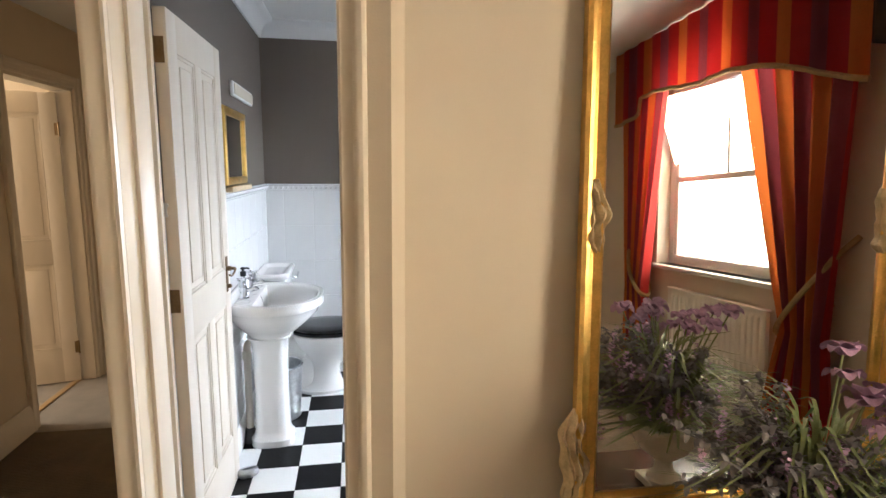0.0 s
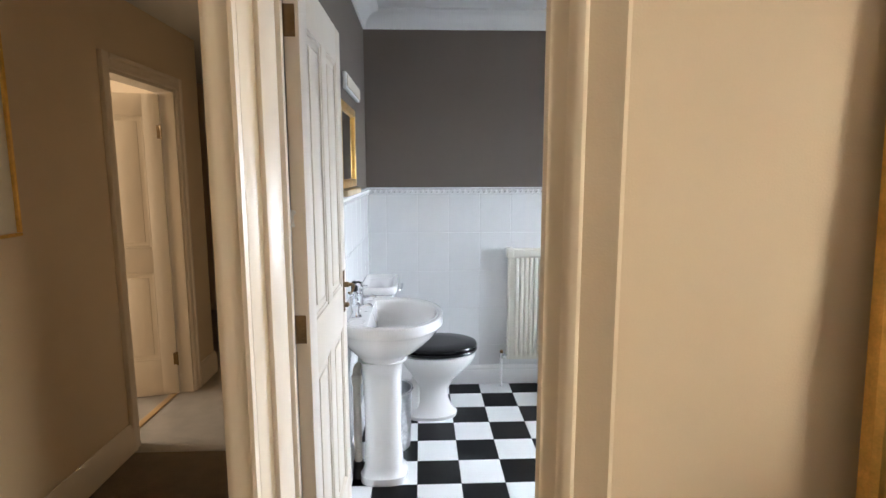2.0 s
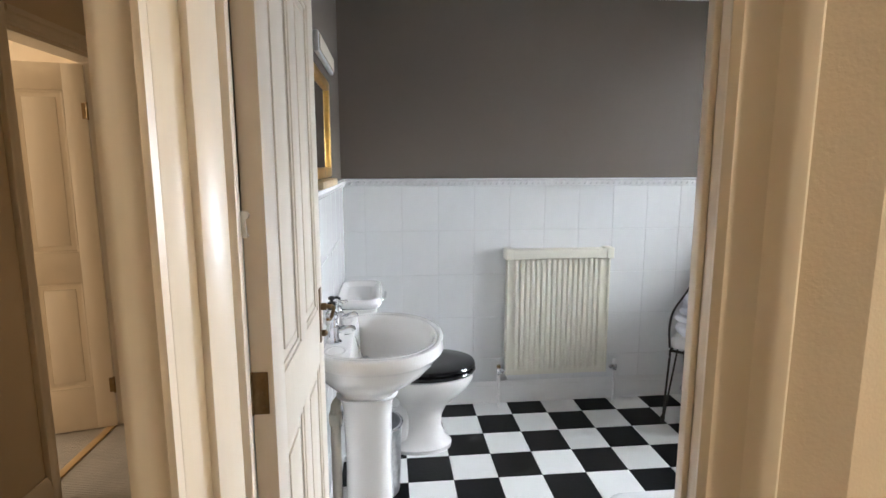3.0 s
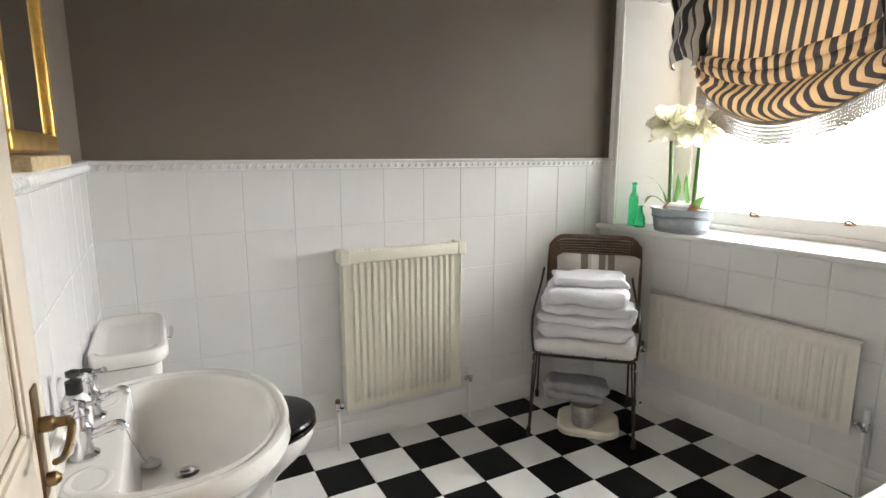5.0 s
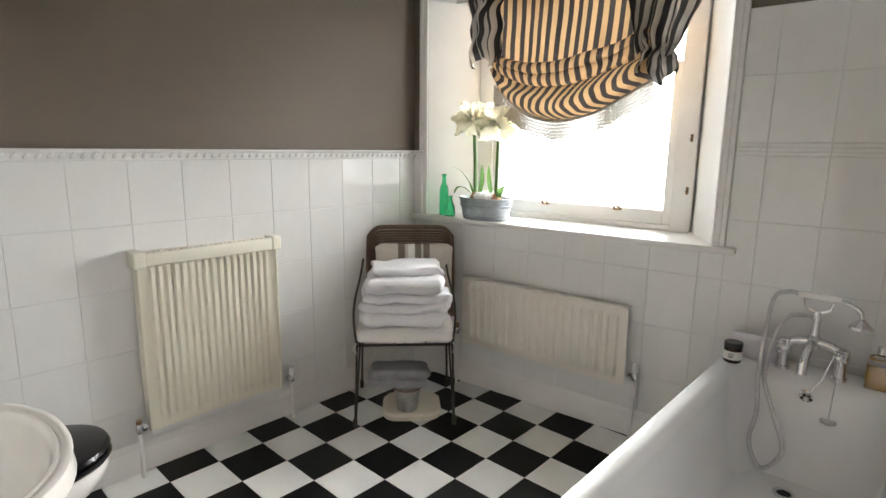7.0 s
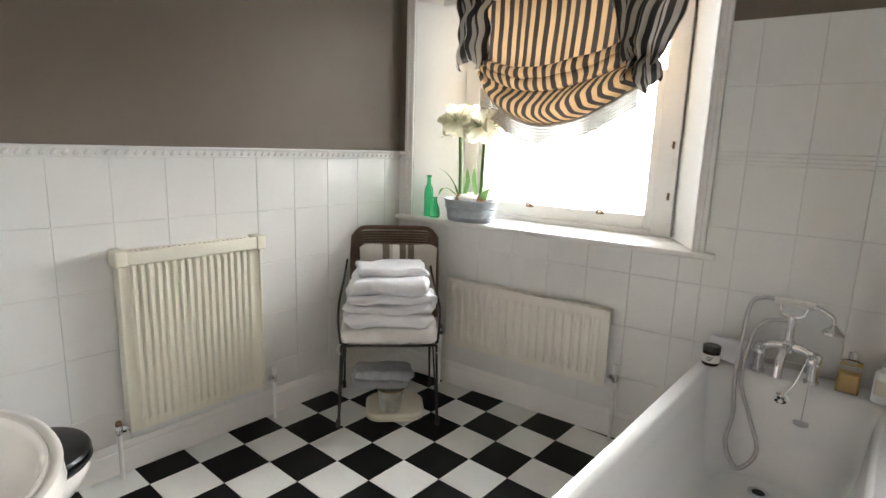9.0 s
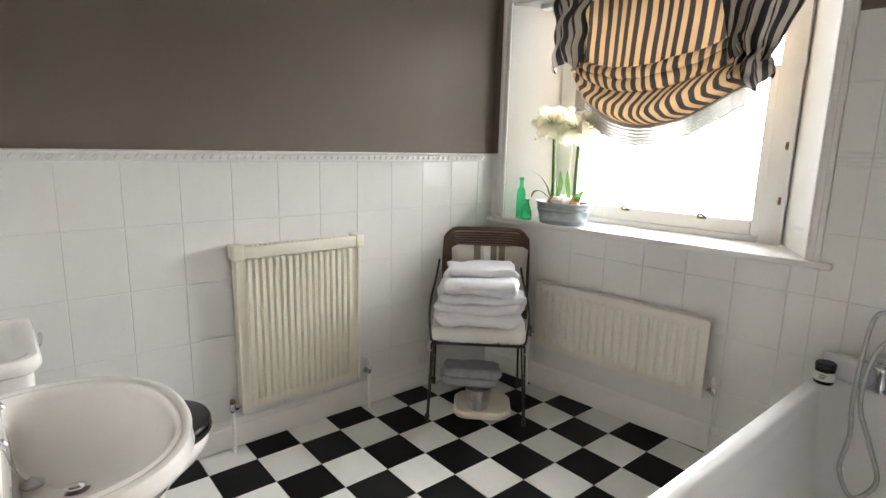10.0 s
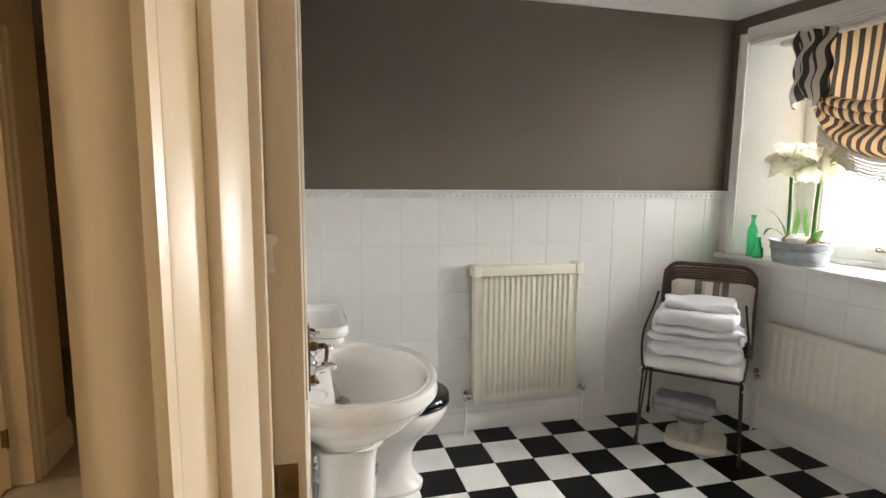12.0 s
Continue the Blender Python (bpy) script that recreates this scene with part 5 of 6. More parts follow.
am1 = amaryllis("amaryllis", 2.630, -0.365, 0.455, (3.5, 2.2, 4.6, 0.6, 5.5), (0.0, 0.02), 1)
am2 = amaryllis("amaryllis", 2.640, -0.505, 0.425, (3.3, 4.5, 2.1, 5.6, 0.9), (0.0, -0.01), 2)
bm = strip_leaf(bmesh.new(), [(0.01, 0.02, 0.03), (0.0, 0.05, 0.10), (-0.01, 0.10, 0.16), (-0.01, 0.17, 0.185)], 0.022)
strip_leaf(bm, [(0.0, 0.02, 0.03), (-0.02, 0.07, 0.07), (-0.02, 0.12, 0.065), (-0.02, 0.145, 0.03)], 0.022)
strip_leaf(bm, [(0.0, -0.03, 0.03), (0.01, -0.04, 0.12), (0.01, -0.035, 0.20)], 0.024)
part("foliage", bm, "leaf", am1)
bm = strip_leaf(bmesh.new(), [(0, 0.03, 0.03), (0, 0.05, 0.12), (0, 0.055, 0.20)], 0.024)
strip_leaf(bm, [(0, -0.02, 0.03), (-0.02, -0.05, 0.07), (-0.02, -0.085, 0.10)], 0.04)
strip_leaf(bm, [(0, -0.02, 0.02), (-0.02, -0.04, 0.05), (-0.03, -0.075, 0.055)], 0.04)
part("foliage", bm, "leaf", am2)
g1 = thing("glass_bottle", "tall green glass bottle on the window sill", "bottle", pose(2.60, -0.150, SILL), "green bottles")
part("body", lathe(bmesh.new(), [(0.024, 0), (0.027, 0.004), (0.027, 0.15), (0.022, 0.17), (0.012, 0.19), (0.011, 0.228), (0.015, 0.232), (0.015, 0.242), (0.009, 0.243), (0.009, 0.235)], (0, 0, 0), 20), "green_glass", g1)
g2 = thing("glass_bottle", "small green glass bottle on the window sill", "bottle", pose(2.585, -0.215, SILL), "green bottles")
part("body", lathe(bmesh.new(), [(0.026, 0), (0.030, 0.004), (0.028, 0.05), (0.014, 0.085), (0.010, 0.11), (0.014, 0.114), (0.014, 0.12), (0.008, 0.12)], (0, 0, 0), 20), "green_glass", g2)

# ---- blind ----
blind = thing("balloon_blind", "striped grey and gold gathered blind with a beaded fringe", "blind", EAST)
YL, YR, BT = -0.27, -1.40, 2.20


def swag_line(u, s_):
    """One of the gathered folds, s_ from the topmost to the lower edge; it hangs between the two cords."""
    left, right, sag = 1.875 - 0.160 * s_, 1.945 - 0.245 * s_, 0.100 + 0.080 * s_
    return left * (1 - u) + right * u - sag * 4 * u * (1 - u) * (1.25 - 0.5 * u)


def fold_phase(s_):
    """Two tight folds near the top, then one deep billow down to the hem."""
    return s_ / 0.20 if s_ < 0.20 else 1 + (s_ - 0.20) / 0.24 if s_ < 0.44 else 2 + (s_ - 0.44) / 0.56


def blind_point(u, v):
    """u across, v down 0..1: a plain upper part, then folds drawn up on cords."""
    if v < 0.5:
        k = v / 0.5
        y = -0.475 - (0.90 - 0.02 * k) * u
        x = 2.665 - 0.010 * math.sin(u * 23 + 0.6 * k) - 0.035 * k * k * math.sin(math.pi * u) + 0.008 * noise.noise(Vector((u * 6, v * 5, 0)))
        return Vector((x, y, BT + (swag_line(u, 0) - BT) * k))
    s_ = (v - 0.5) / 0.5
    y = -0.475 - 0.02 * s_ - (0.88 - 0.05 * s_) * u
    pinch = (4 * u * (1 - u)) ** 0.6
    ph = fold_phase(s_) + 0.30 * noise.noise(Vector((u * 3.0, s_ * 2.5, 5))) * pinch * (1 - s_) + 0.16 * math.sin(3.0 * u + 1) * s_ * (1 - s_)
    roll = abs(math.sin(math.pi * min(ph, 3.0)))
    deep = 0.050 + 0.045 * max(0.0, min(1.0, ph - 1.6))
    crease = 0.016 * math.sin(17 * u + 9 * s_) * (1 - pinch * 0.6) + 0.014 * noise.noise(Vector((u * 11, s_ * 6, 1)))
    x = 2.640 - (0.022 + deep * (0.25 + 0.75 * pinch) * roll ** 0.75) - 0.018 * math.sin(math.pi * s_) + crease
    z = swag_line(u, s_) + 0.014 * math.sin(2 * math.pi * ph) * pinch + 0.012 * noise.noise(Vector((u * 7, s_ * 5, 8))) * (1 - s_)
    return Vector((x, y + 0.014 * noise.noise(Vector((u * 5, s_ * 9, 3))) * pinch, z))


bm = bmesh.new()
NU, NV = 72, 120
grid = [[blind_point(i / NU, j / NV) for i in range(NU + 1)] for j in range(NV + 1)]
uvs = []
for j in range(NV + 1):
    g = max(0.0, (j / NV - 0.5) / 0.5)
    uvs.append([(0.95 * (i / NU) + 0.05 * math.sin(9 * g + 2 * i / NU) * g + 0.10 * g * (i / NU - 0.45), j / NV) for i in range(NU + 1)])
sheet(bm, grid, uvs)
part("cloth", bm, "blind_cloth", blind, "gold and charcoal striped cloth")
for nm, yc, zt, zb, wid, wid2, drift, seed in (("side_frill", -0.435, 2.19, 1.835, 0.16, 0.18, 0.005, 1), ("side_frill", -1.365, 2.17, 1.79, 0.40, 0.19, 0.035, 2), ("tail_frill", -1.335, 1.86, 1.690, 0.14, 0.19, -0.01, 3)):
    bm = bmesh.new()
    rows, uv = [], []
    for j in range(25):
        v = j / 24
        row, ur = [], []
        for i in range(49):
            u = i / 48
            w = wid + (wid2 - wid) * v
            y = yc + (0.5 - u) * w + drift * v
            x = 2.600 - 0.034 * math.sin(u * 22 + 2.5 * v + seed) - 0.050 * math.sin(math.pi * u) * (0.6 + 0.4 * math.sin(3.1 * v)) - 0.018 * math.sin(v * 15 + 4 * u)
            row.append(Vector((x, y + 0.010 * math.sin(v * 9 + 5 * u), zt + (zb - zt) * v - 0.030 * math.sin(u * 9 + seed) * v)))
            ur.append((0.50 * u + 0.08 * v, v))
        rows.append(row), uv.append(ur)
    sheet(bm, rows, uv)
    part(nm, bm, "blind_cloth_grey", blind, "gathered grey striped frill")
bm = bmesh.new()
tube(bm, [grid[NV][i] + Vector((-0.004, 0, -0.004)) for i in range(NU + 1)], 0.008, 6)
part("edging", bm, "fringe", blind)
bm = bmesh.new()
rnd = random.Random(8)
for i in range(96):
    u = i / 95
    a = grid[NV][min(NU, int(u * NU))].lerp(grid[NV][min(NU, int(u * NU) + 1)], u * NU - int(u * NU))
    a = Vector((2.600, a.y, a.z))
    ln = 0.085 + 0.012 * rnd.random()
    for k in range(6):
        c = a + Vector((0, 0, -0.012 - (ln - 0.012) * k / 5))
        rings(bm, [[c + Vector((r * math.cos(t), r * math.sin(t), h)) for t in [0, 1.57, 3.14, 4.71]] for r, h in ((0.0026, -0.009), (0.0046, -0.004), (0.0046, 0.004), (0.0026, 0.009))])
fr = part("bead_fringe", bm, "fringe", blind, "beaded glass fringe")
part("headrail", box(2.64, -1.50, 2.165, 2.70, -0.20, 2.192, 0.004), "white_paint", blind)

# ---- west wall fittings ----
bm_mirror = thing("wall_mirror", "small gilt-framed mirror above the basin", "mirror", pose(0.002, -1.0, 1.39))
part("glass", box(0.012, -0.215, 0.035, 0.016, 0.215, 0.345), "mirror", bm_mirror, smooth=False)
bm = bmesh.new()
for za, zb in ((0.0, 0.04), (0.34, 0.38)):
    bbox(bm, 0, -0.255, za, 0.028, 0.255, zb, 0.008, 3)
for s_ in (-1, 1):
    bbox(bm, 0.001, s_ * 0.215, 0.03, 0.028, s_ * 0.255, 0.35, 0.008, 3)
part("frame", bm, "gilt", bm_mirror, "gilt moulded frame")
bm = bmesh.new()
bbox(bm, 0.0, -0.25, -0.032, 0.05, 0.25, -0.004, 0.006, 2)
part("ledge", bm, "worn_gilt", bm_mirror)
slight = thing("shaver_light", "white rectangular wall light above the mirror", "wall light", pose(0.002, -0.71, 1.845))
part("body", box(0.0, -0.27, 0.0, 0.018, 0.27, 0.075, 0.004, 2), "plastic_white", slight)
part("diffuser", box(0.0185, -0.255, 0.010, 0.024, 0.255, 0.065, 0.003, 2), "mount_card", slight)
stop = thing("door_stop", "grey stone door stop on the bathroom floor", "door stop", pose(0.10, -1.452, 0.002, 0, 0, 20))
part("body", soft_block(bmesh.new(), -0.05, -0.032, 0, 0.05, 0.032, 0.042, 0.018, 0.008, 2.0), "hose", stop)

# ---- landing: mirror, table, urn ----
GX0, GX1, GZ0, GZ1 = 1.252, 2.330, 0.470, 2.180
# it leans back against the wall
gm = thing("gilt_mirror", "large gilt mirror with carved leaf ornaments leaning back", "mirror", pose(0, S_OUT - 0.006, GZ1, -2.2, 0, 0) @ pose(0, 0, -GZ1))
part("glass", box(GX0 + 0.07, -0.012, GZ0 + 0.035, GX1 - 0.07, -0.006, GZ1 - 0.07), "mirror", gm, smooth=False)
bm = bmesh.new()


def gilt_bar(bm, a, b, side, width):
    prof = [(0, 0), (0, 0.030), (0.010, 0.042), (0.022, 0.040), (0.028, 0.026), (0.040, 0.022), (0.052, 0.030), (0.060, 0.034), (0.068, 0.028), (0.074, 0.012), (0.086, 0.008), (0.086, 0)]
    k = width / 0.086
    return rings(bm, [[Vector(p) + Vector(side) * u * k + Vector((0, -v, 0)) for u, v in prof] for p in (a, b)])


gilt_bar(bm, (GX0, 0, GZ0), (GX0, 0, GZ1), (1, 0, 0), 0.085)
gilt_bar(bm, (GX1, 0, GZ0), (GX1, 0, GZ1), (-1, 0, 0), 0.085)
gilt_bar(bm, (GX0, 0, GZ1), (GX1, 0, GZ1), (0, 0, -1), 0.085)
gilt_bar(bm, (GX0, 0, GZ0), (GX1, 0, GZ0), (0, 0, 1), 0.050)
part("frame", bm, "gilt", gm, "bright gilt moulding")


def carved_leaf(name, cx, cz, w, h, seed):
    """A carved scroll and leaf cluster on the frame."""
    bm = bmesh.new()
    rows = []
    for j in range(41):
        v = -1 + j / 20
        half = w * 0.5 * max(0.02, 1 - abs(v) ** 2.6) ** 0.5 * (0.86 + 0.16 * math.sin(8.5 * v + seed))
        row = []
        for i in range(17):
            u = -1 + i / 8
            carve = 0.55 + 0.30 * abs(math.sin(6.0 * v + 1.6 * abs(u) + seed)) + 0.22 * math.cos(9 * u + 4 * v)
            row.append(Vector((cx + half * u + 0.008 * math.sin(5 * v + seed), -0.010 - 0.048 * max(0.0, 1 - u * u) ** 0.5 * carve * max(0.0, 1 - v ** 4) ** 0.5, cz + v * h * 0.5)))
        rows.append(row)
    sheet(bm, rows)
    part(name, bm, "worn_gilt", gm, "pale worn carved leaf ornament")


carved_leaf("side_ornament", GX0 + 0.045, 1.352, 0.085, 0.22, 1)
carved_leaf("side_ornament", GX1 - 0.045, 1.335, 0.085, 0.24, 2)
carved_leaf("corner_ornament", GX0 + 0.000, 0.640, 0.095, 0.30, 3)
carved_leaf("corner_ornament", GX1 - 0.000, 0.640, 0.095, 0.30, 4)
carved_leaf("corner_ornament", GX0 + 0.03, 2.10, 0.09, 0.2, 5)

table = thing("low_table", "low polished dark wooden table under the mirror", "table", pose(1.78, -2.90, 0))
part("top", box(-0.62, -0.30, 0.305, 0.62, 0.30, 0.340, 0.008, 3), "dark_wood", table)
bm = box(-0.56, -0.25, 0.235, 0.56, 0.25, 0.304, 0.004)
part("apron", bm, "dark_wood", table)
for sx in (-1, 1):
    for sy in (-1, 1):
        part("leg", lathe(bmesh.new(), [(0.022, 0), (0.024, 0.02), (0.016, 0.05), (0.026, 0.12), (0.030, 0.20), (0.030, 0.236)], (sx * 0.52, sy * 0.22, 0), 12), "dark_wood", table)

urn = thing("urn", "pale stone pedestal urn on the low table", "urn", pose(1.75, -2.90, 0.341))
bm = box(-0.075, -0.075, 0, 0.075, 0.075, 0.028, 0.005)
part("plinth", bm, "urn_stone", urn)
part("bowl", lathe(bmesh.new(), [(0.062, 0.028), (0.060, 0.038), (0.038, 0.055), (0.030, 0.085), (0.036, 0.105), (0.050, 0.112), (0.085, 0.140), (0.112, 0.180), (0.122, 0.220), (0.136, 0.232), (0.138, 0.244), (0.128, 0.246), (0.115, 0.20), (0.04, 0.15)], (0, 0, 0), 32), "urn_stone", urn)

flowers = thing("flower_arrangement", "artificial lavender, pink blooms and grasses in the urn", "flowers", pose(1.75, -2.90, 0.56))
rnd = random.Random(21)
bm = bmesh.new()
for k in range(300):
    a, r = rnd.uniform(0, 2 * math.pi), rnd.uniform(0.15, 0.46)
    h = rnd.uniform(0.05, 0.34) * (1.2 - r)
    strip_leaf(bm, [(0.05 * math.cos(a), 0.05 * math.sin(a), 0), (0.4 * r * math.cos(a), 0.4 * r * math.sin(a), h), (r * math.cos(a + 0.15), r * math.sin(a + 0.15), h * rnd.uniform(0.7, 1.2))], rnd.uniform(0.006, 0.012))
tagged(part("grass", bm, "grass_leaf", flowers, "olive green grass blades"), kind="stuff")
bm = bmesh.new()
for k in range(80):
    a, r = rnd.uniform(1.3, 4.9), rnd.uniform(0.12, 0.38)
    tip = Vector((r * math.cos(a), r * math.sin(a) * 0.7, rnd.uniform(0.10, 0.36)))
    base = Vector((0.03 * math.cos(a), 0.03 * math.sin(a), 0.0))
    mid = base.lerp(tip, 0.5) + Vector((0, 0, 0.06))
    stem = spline([tuple(base), tuple(mid), tuple(tip)], 6)
    tube(bm, stem, 0.0018, 4)
    for i, p in enumerate(stem[3:]):
        for q in range(5):
            d = Vector((rnd.uniform(-1, 1), rnd.uniform(-1, 1), rnd.uniform(-0.4, 0.8))).normalized()
            strip_leaf(bm, [tuple(p), tuple(p + d * 0.014), tuple(p + d * 0.028 + Vector((0, 0, -0.006)))], 0.012)
tagged(part("dusky_foliage", bm, "dusky_leaf", flowers, "dusky grey feathery foliage"), kind="stuff")
bm = bmesh.new()
for k in range(40):
    a, r = rnd.uniform(1.0, 5.0), rnd.uniform(0.10, 0.36)
    c = Vector((r * math.cos(a), r * math.sin(a) * 0.7, rnd.uniform(0.02, 0.38)))
    for i in range(16):
        p = c + Vector((rnd.uniform(-0.006, 0.006), rnd.uniform(-0.006, 0.006), -0.004 * i))
        d = Vector((rnd.uniform(-1, 1), rnd.uniform(-1, 1), 0.3)).normalized()
        strip_leaf(bm, [tuple(p), tuple(p + d * 0.006), tuple(p + d * 0.012)], 0.008)
tagged(part("lavender", bm, "lavender", flowers, "dull purple lavender spikes"), kind="stuff")


def bloom(c, r, seed):
    rnd = random.Random(seed)
    bm = bmesh.new()
    tube(bm, spline([(c[0] * 0.1, c[1] * 0.1, 0), (c[0] * 0.6, c[1] * 0.6, c[2] * 0.6), tuple(c)], 5), 0.003, 5)
    stalk = part("flower_stalk", bm, "grass_leaf", flowers)
    bm = bmesh.new()
    c = Vector(c)
    for k in range(9):
        a, up = k * 2.399, rnd.uniform(0.0, 1.0)
        d = Vector((math.cos(a), math.sin(a), up)).normalized()
        strip_leaf(bm, [tuple(c), tuple(c + d * r * 0.6 + Vector((0, 0, 0.012))), tuple(c + d * r + Vector((0, 0, -0.012)))], r * 0.8)
    part("flower_head", bm, "lavender", stalk, "pink-mauve bloom")


for k in range(15):
    a, r = rnd.uniform(-1.9, 0.9), rnd.uniform(0.10, 0.30)
    bloom((r * math.cos(a), r * math.sin(a), rnd.uniform(0.36, 0.50) - 0.30 * r), 0.040 + 0.008 * (k % 3), k)

# ---- landing window with curtains ----
window_2 = structure(new("window_2"), "white sash window behind red and orange curtains", "window")
bm = bmesh.new()
for a, b, c, d in ((LW0, LW0 + 0.06, LWB, LWT), (LW1 - 0.06, LW1, LWB, LWT), (LW0 + 0.06, LW1 - 0.06, LWB, LWB + 0.07), (LW0 + 0.06, LW1 - 0.06, LWT - 0.06, LWT)):
    bbox(bm, LAND_E + 0.10, a, c, LAND_E + 0.16, b, d, 0.004)
part("window_frame", bm, "white_paint", window_2)
bm = bmesh.new()
bbox(bm, LAND_E + 0.105, LW0 + 0.06, 1.57, LAND_E + 0.15, LW1 - 0.06, 1.61, 0.004)
bbox(bm, LAND_E + 0.105, LW1 - 0.10, LWB + 0.07, LAND_E + 0.15, LW1 - 0.06, LWT - 0.06, 0.004)
bbox(bm, LAND_E + 0.105, LW0 + 0.06, LWB + 0.07, LAND_E + 0.15, LW0 + 0.10, LWT - 0.06, 0.004)
part("sash", bm, "white_paint", window_2)
bm = bmesh.new()
bbox(bm, LAND_E + 0.115, (LW0 + LW1) / 2 - 0.012, 1.61, LAND_E + 0.14, (LW0 + LW1) / 2 + 0.012, LWT - 0.06, 0.003)
part("glazing_bar", bm, "white_paint", window_2)
part("pane", box(LAND_E + 0.125, LW0 + 0.09, LWB + 0.06, LAND_E + 0.129, LW1 - 0.09, LWT - 0.05), "window_glass", window_2).visible_shadow = False
part("window_sill", box(LAND_E - 0.05, LW0 - 0.05, LWB - 0.03, LAND_E + 0.10, LW1 + 0.05, LWB, 0.006), "white_paint", window_2)
radiator("radiator", "white panel radiator under the landing window", pose(LAND_E - 0.006, -3.75, 0, 0, 0, -90), 0.95, 0.22, 0.80, 18, "radiator_white", False, 0.08)


def curtain(name, label, ya, yb, tie_y, seed):
    ob = thing(name, label, "curtain", pose(0, 0, 0), "landing curtains")
    bm = bmesh.new()
    rows, uv = [], []
    for j in range(41):
        z = 2.50 - 2.42 * j / 40
        t = (z - 0.74) / 1.55 if z > 0.74 else 0.35 * (0.74 - z) / 0.70
        t = max(0.0, min(1.0, t)) ** (0.95 if z > 0.74 else 0.8)
        mid = tie_y + ((ya + yb) / 2 - tie_y) * t
        half = 0.115 + (abs(yb - ya) / 2 - 0.115) * t
        row, ur = [], []
        for i in range(65):
            u = i / 64
            row.append(Vector((LAND_E - 0.13 - (0.045 - 0.012 * t) * math.sin(u * 6.28 * 6 + seed + 0.6 * math.sin(j * 0.12)), mid + (u - 0.5) * 2 * half, z)))
            ur.append((u * 1.25, z))
        rows.append(row), uv.append(ur)
    sheet(bm, rows, uv)
    part("drape", bm, "curtain_cloth", ob)
    s_ = 1 if ya > -4 else -1
    bm = tube(bmesh.new(), spline([(LAND_E - 0.01, tie_y + s_ * 0.17, 1.24), (LAND_E - 0.12, tie_y + s_ * 0.13, 1.12), (LAND_E - 0.20, tie_y, 0.90), (LAND_E - 0.18, tie_y - s_ * 0.12, 0.74), (LAND_E - 0.08, tie_y - s_ * 0.10, 0.72), (LAND_E - 0.02, tie_y + s_ * 0.05, 0.90)]), 0.014, 8)
    part("tieback", bm, "rope", ob, "twisted gold tieback rope")
    return ob


curtain("curtain", "red, orange and plum striped full-length curtain tied back", -3.16, -3.95, -3.43, 0.0)
curtain("curtain", "red, orange and plum striped full-length curtain tied back", -4.66, -5.26, -5.04, 1.3)
pelmet = thing("pelmet", "striped cloth pelmet with a scalloped lower edge", "pelmet", pose(0, 0, 0))
bm = bmesh.new()
rows, uv, low = [], [], []
for j in range(9):
    row, ur = [], []
    for i in range(91):
        u = i / 90
        zl = 2.17 + 0.025 * math.cos(u * 4 * math.pi + math.pi) - 0.24 * max(0.0, 1 - 2.4 * u) - 0.11 * (u > 0.83)
        row.append(Vector((LAND_E - 0.22 - 0.010 * math.sin(u * 70), -3.06 - 2.20 * u, 2.59 + (zl - 2.59) * j / 8)))
        ur.append((u * 2.20, j / 8))
    rows.append(row), uv.append(ur)
sheet(bm, rows, uv, 0.004)
part("valance", bm, "curtain_cloth", pelmet)
part("braid", tube(bmesh.new(), rows[-1], 0.014, 6), "rope", pelmet, "cream braid edging")
bm = bmesh.new()
for y in (-3.06, -5.26):
    bbox(bm, LAND_E - 0.215, y - 0.008, 2.05, LAND_E - 0.002, y + 0.008, 2.59, 0.003)
part("return", bm, "dark_wood", pelmet)


def framed_picture(name, label, m, w, h, bar, mat):
    ob = thing(name, label, "picture", m)
    bm = bmesh.new()
    for q in ((0, 0, w, bar), (0, h - bar, w, h), (0, bar, bar, h - bar), (w - bar, bar, w, h - bar)):
        bbox(bm, q[0], -0.024, q[1], q[2], 0.0, q[3], 0.004)
    part("frame", bm, mat, ob)
    part("mount", box(bar - 0.002, -0.010, bar - 0.002, w - bar + 0.002, -0.002, h - bar + 0.002), "mount_card", ob, smooth=False)
    part("print", box(w * 0.22, -0.0125, h * 0.26, w * 0.78, -0.0105, h * 0.80), "picture_print", ob, "dark printed picture", smooth=False)
    return ob


framed_picture("framed_picture", "framed print with a cream mount on the hall wall", pose(HALL_W + 0.003, -1.98, 1.225, 0, 0, 90), 0.53, 0.765, 0.014, "gilt")
framed_picture("framed_picture", "gilt-framed picture beside the landing window", pose(LAND_E - 0.003, -2.62, 0.72, 0, 0, -90), 0.40, 0.95, 0.035, "gilt")

# ---- tiles ----
tile_cache = {}


def slab(w, h, d, ch, mat):
    """A chamfered tile w x h, lying in x and z, facing -y, its back at y=0."""
    key = (round(w, 3), round(h, 3), d, mat)
    if key not in tile_cache:
        bm = bmesh.new()
        rows = [[(0, 0, 0), (w, 0, 0), (w, 0, h), (0, 0, h)], [(0, -d + ch, 0), (w, -d + ch, 0), (w, -d + ch, h), (0, -d + ch, h)], [(ch, -d, ch), (w - ch, -d, ch), (w - ch, -d, h - ch), (ch, -d, h - ch)]]
        rings(bm, [[Vector(p) for p in r] for r in rows], False, True)
        me = bpy.data.meshes.new("tile")
        bmesh.ops.recalc_face_normals(bm, faces=bm.faces)
        bm.to_mesh(me)
        bm.free()
        me.materials.append(M[mat])
        tile_cache[key] = me
    return tile_cache[key]


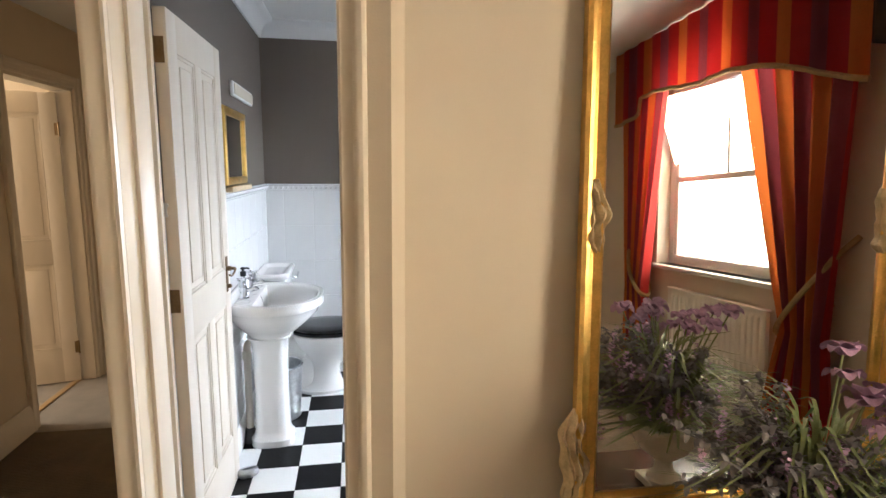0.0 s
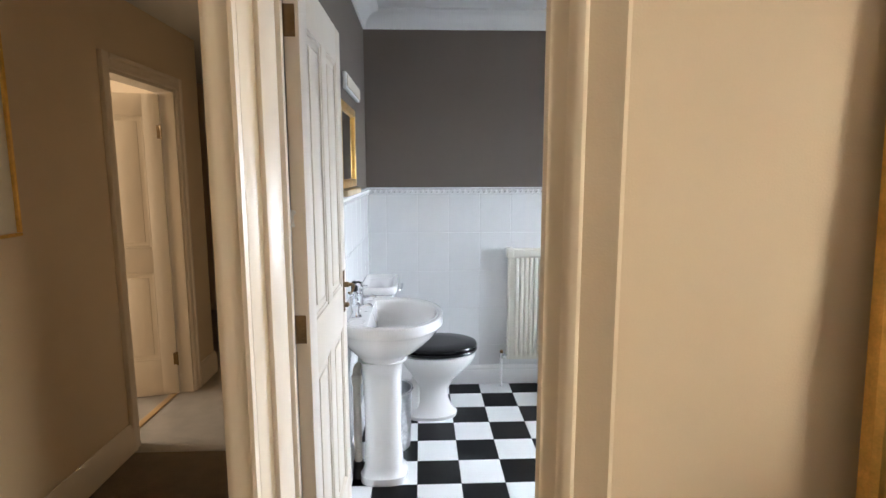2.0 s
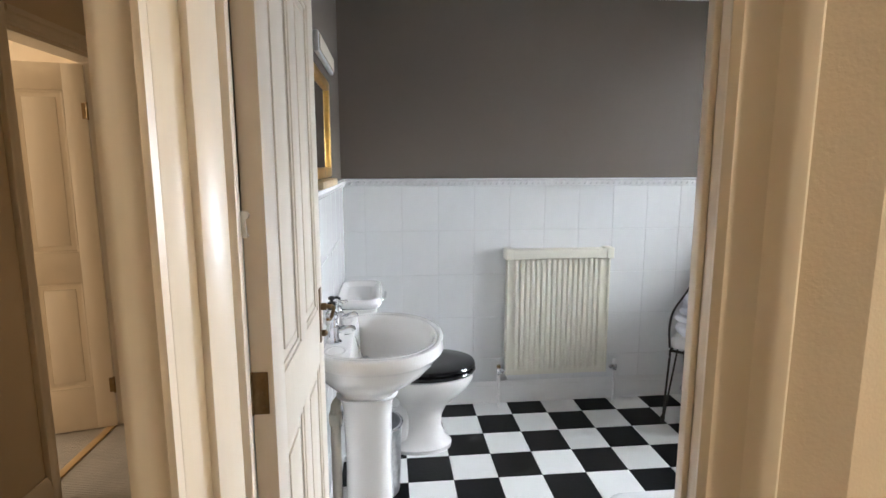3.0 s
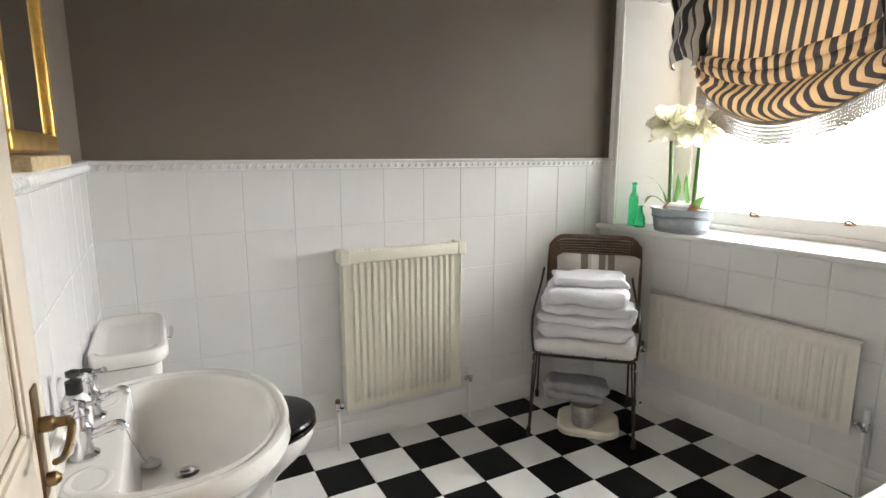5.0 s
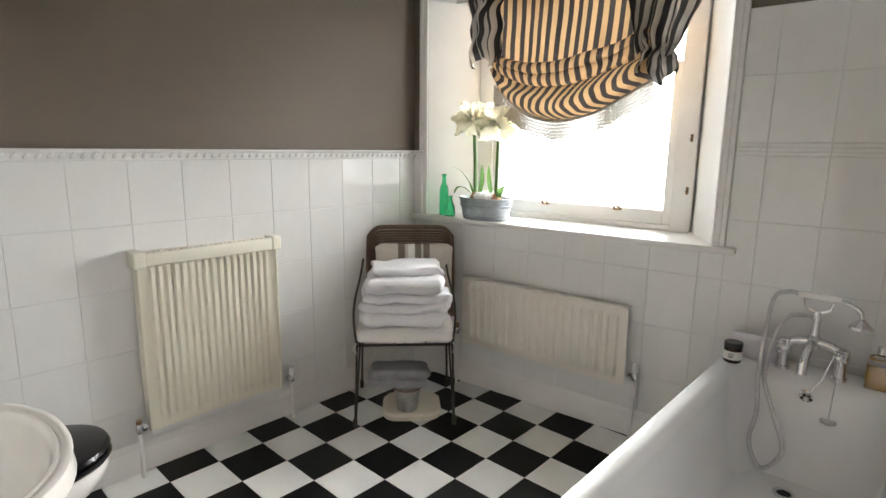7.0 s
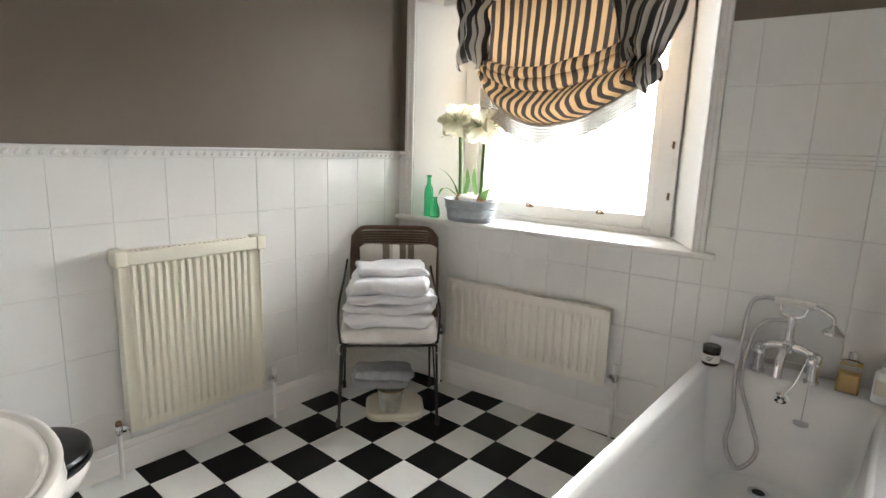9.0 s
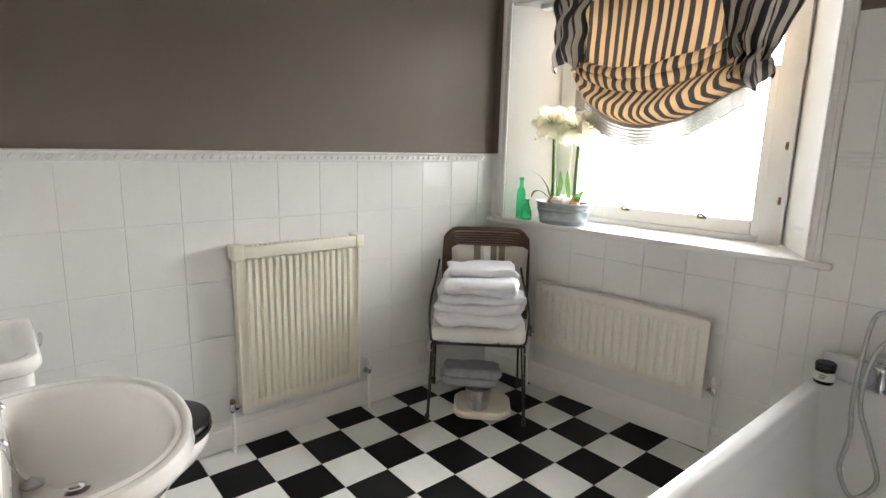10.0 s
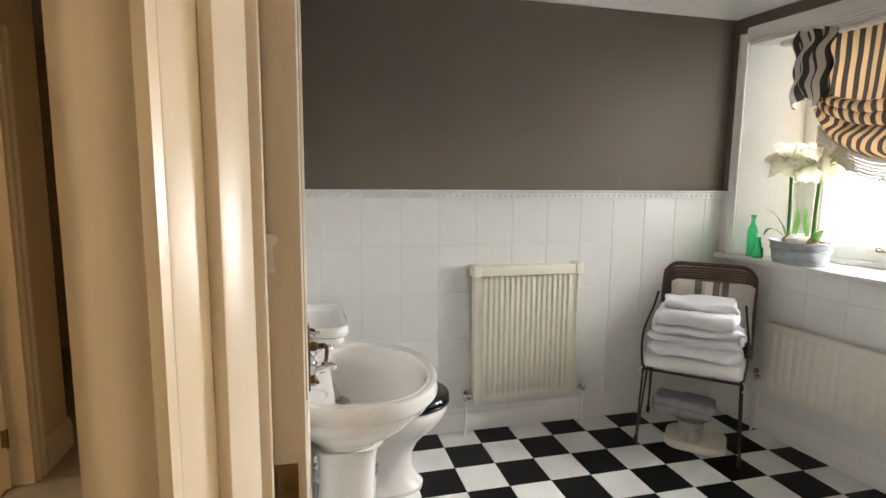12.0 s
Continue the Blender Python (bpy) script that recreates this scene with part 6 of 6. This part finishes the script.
def lay(parent, m, us, vs, mat="wall_tile", gap=0.0022, d=0.005):
    """Tiles between the lines us (across) and vs (up), with joints between; each one a hair out of true."""
    rnd = random.Random(len(us) * 100 + len(vs))
    for a, b in zip(us, us[1:]):
        for c, e in zip(vs, vs[1:]):
            if b - a < 0.008 or e - c < 0.008:
                continue
            ob = new("tile", slab(b - a - gap, e - c - gap, d, 0.0014, mat))
            ob.parent = parent
            ob.matrix_basis = m @ pose(a + gap / 2, -0.0012, c + gap / 2, rnd.uniform(-0.10, 0.10), 0, rnd.uniform(-0.12, 0.12))


def steps(a, start, step, b):
    out = [a]
    x = start
    while x < b - 0.02:
        if x > a + 0.02:
            out.append(x)
        x += step
    return out + [b]


rows_n = [0.10, 0.285, 0.544, 0.803, 1.063, 1.318]
part("grout_north", box(W, N - 0.0046, 0.0, E, N - 0.0005, 1.325), "grout", wall_north, smooth=False)
part("grout_west", box(0.0005, -2.1, 0.0, 0.0046, N, 1.325), "grout", wall_west, smooth=False)
bm = bmesh.new()
bbox(bm, E - 0.0046, -1.69, 0.0, E - 0.0005, N, 0.957), bbox(bm, E - 0.0046, -2.42, 0.0, E - 0.0005, -1.69, 1.93), bbox(bm, E - 0.0046, -0.01, 0.957, E - 0.0005, N, 1.325)
part("grout_east", bm, "grout", wall_east, smooth=False)
lay(wall_north, pose(0, N - 0.001, 0), steps(0.0, 0.129, 0.2075, E), rows_n)
lay(wall_west, pose(0.001, 0, 0, 0, 0, 90), steps(-2.1, -2.0635, 0.2075, N), rows_n)
east_m = pose(E - 0.001, 0, 0, 0, 0, -90)
low_rows = [0.10, 0.32, 0.58, 0.84, 0.957]
lay(wall_east, east_m, steps(-N, 0.126, 0.2095, 1.69), low_rows)
lay(wall_east, east_m, [-N, 0.008], [0.957, 1.10, 1.318])
cols_s = [1.69, 1.802, 2.0115, 2.221, 2.419]
lay(wall_east, east_m, cols_s, [0.10, 0.32, 0.58, 0.84, 1.10, 1.365])
lay(wall_east, east_m, cols_s, [1.416, 1.676, 1.93])
lay(wall_east, east_m, cols_s, [1.365, 1.382, 1.399, 1.416], "border_tile", 0.003, 0.007)

structure(part("floor", box(-0.1, -2.47, -0.15, 2.86, N + 0.02, -0.0025), "floor_grout", smooth=False), "black and white checked tiled bathroom floor", "floor")
floor = bpy.data.objects["floor"]
xs = [0.0] + [0.75 + 0.21 * k for k in range(-3, 11)]
ys = [N] + [-0.13 - 0.21 * k for k in range(0, 12)]
rnd = random.Random(3)
for i, (a, b) in enumerate(zip(xs, xs[1:])):
    for j, (c, e) in enumerate(zip(ys, ys[1:])):
        mat = "floor_white" if (i - 4 + j) % 2 == 0 else "floor_black"
        ob = new("floor_tile", slab(b - a - 0.0024, c - e - 0.0024, 0.003, 0.0008, mat))
        ob.parent = floor
        ob.matrix_basis = Matrix.Translation((a + 0.0012, e + 0.0012, -0.0022)) @ pose(0, 0, 0, -90, 0, 0)
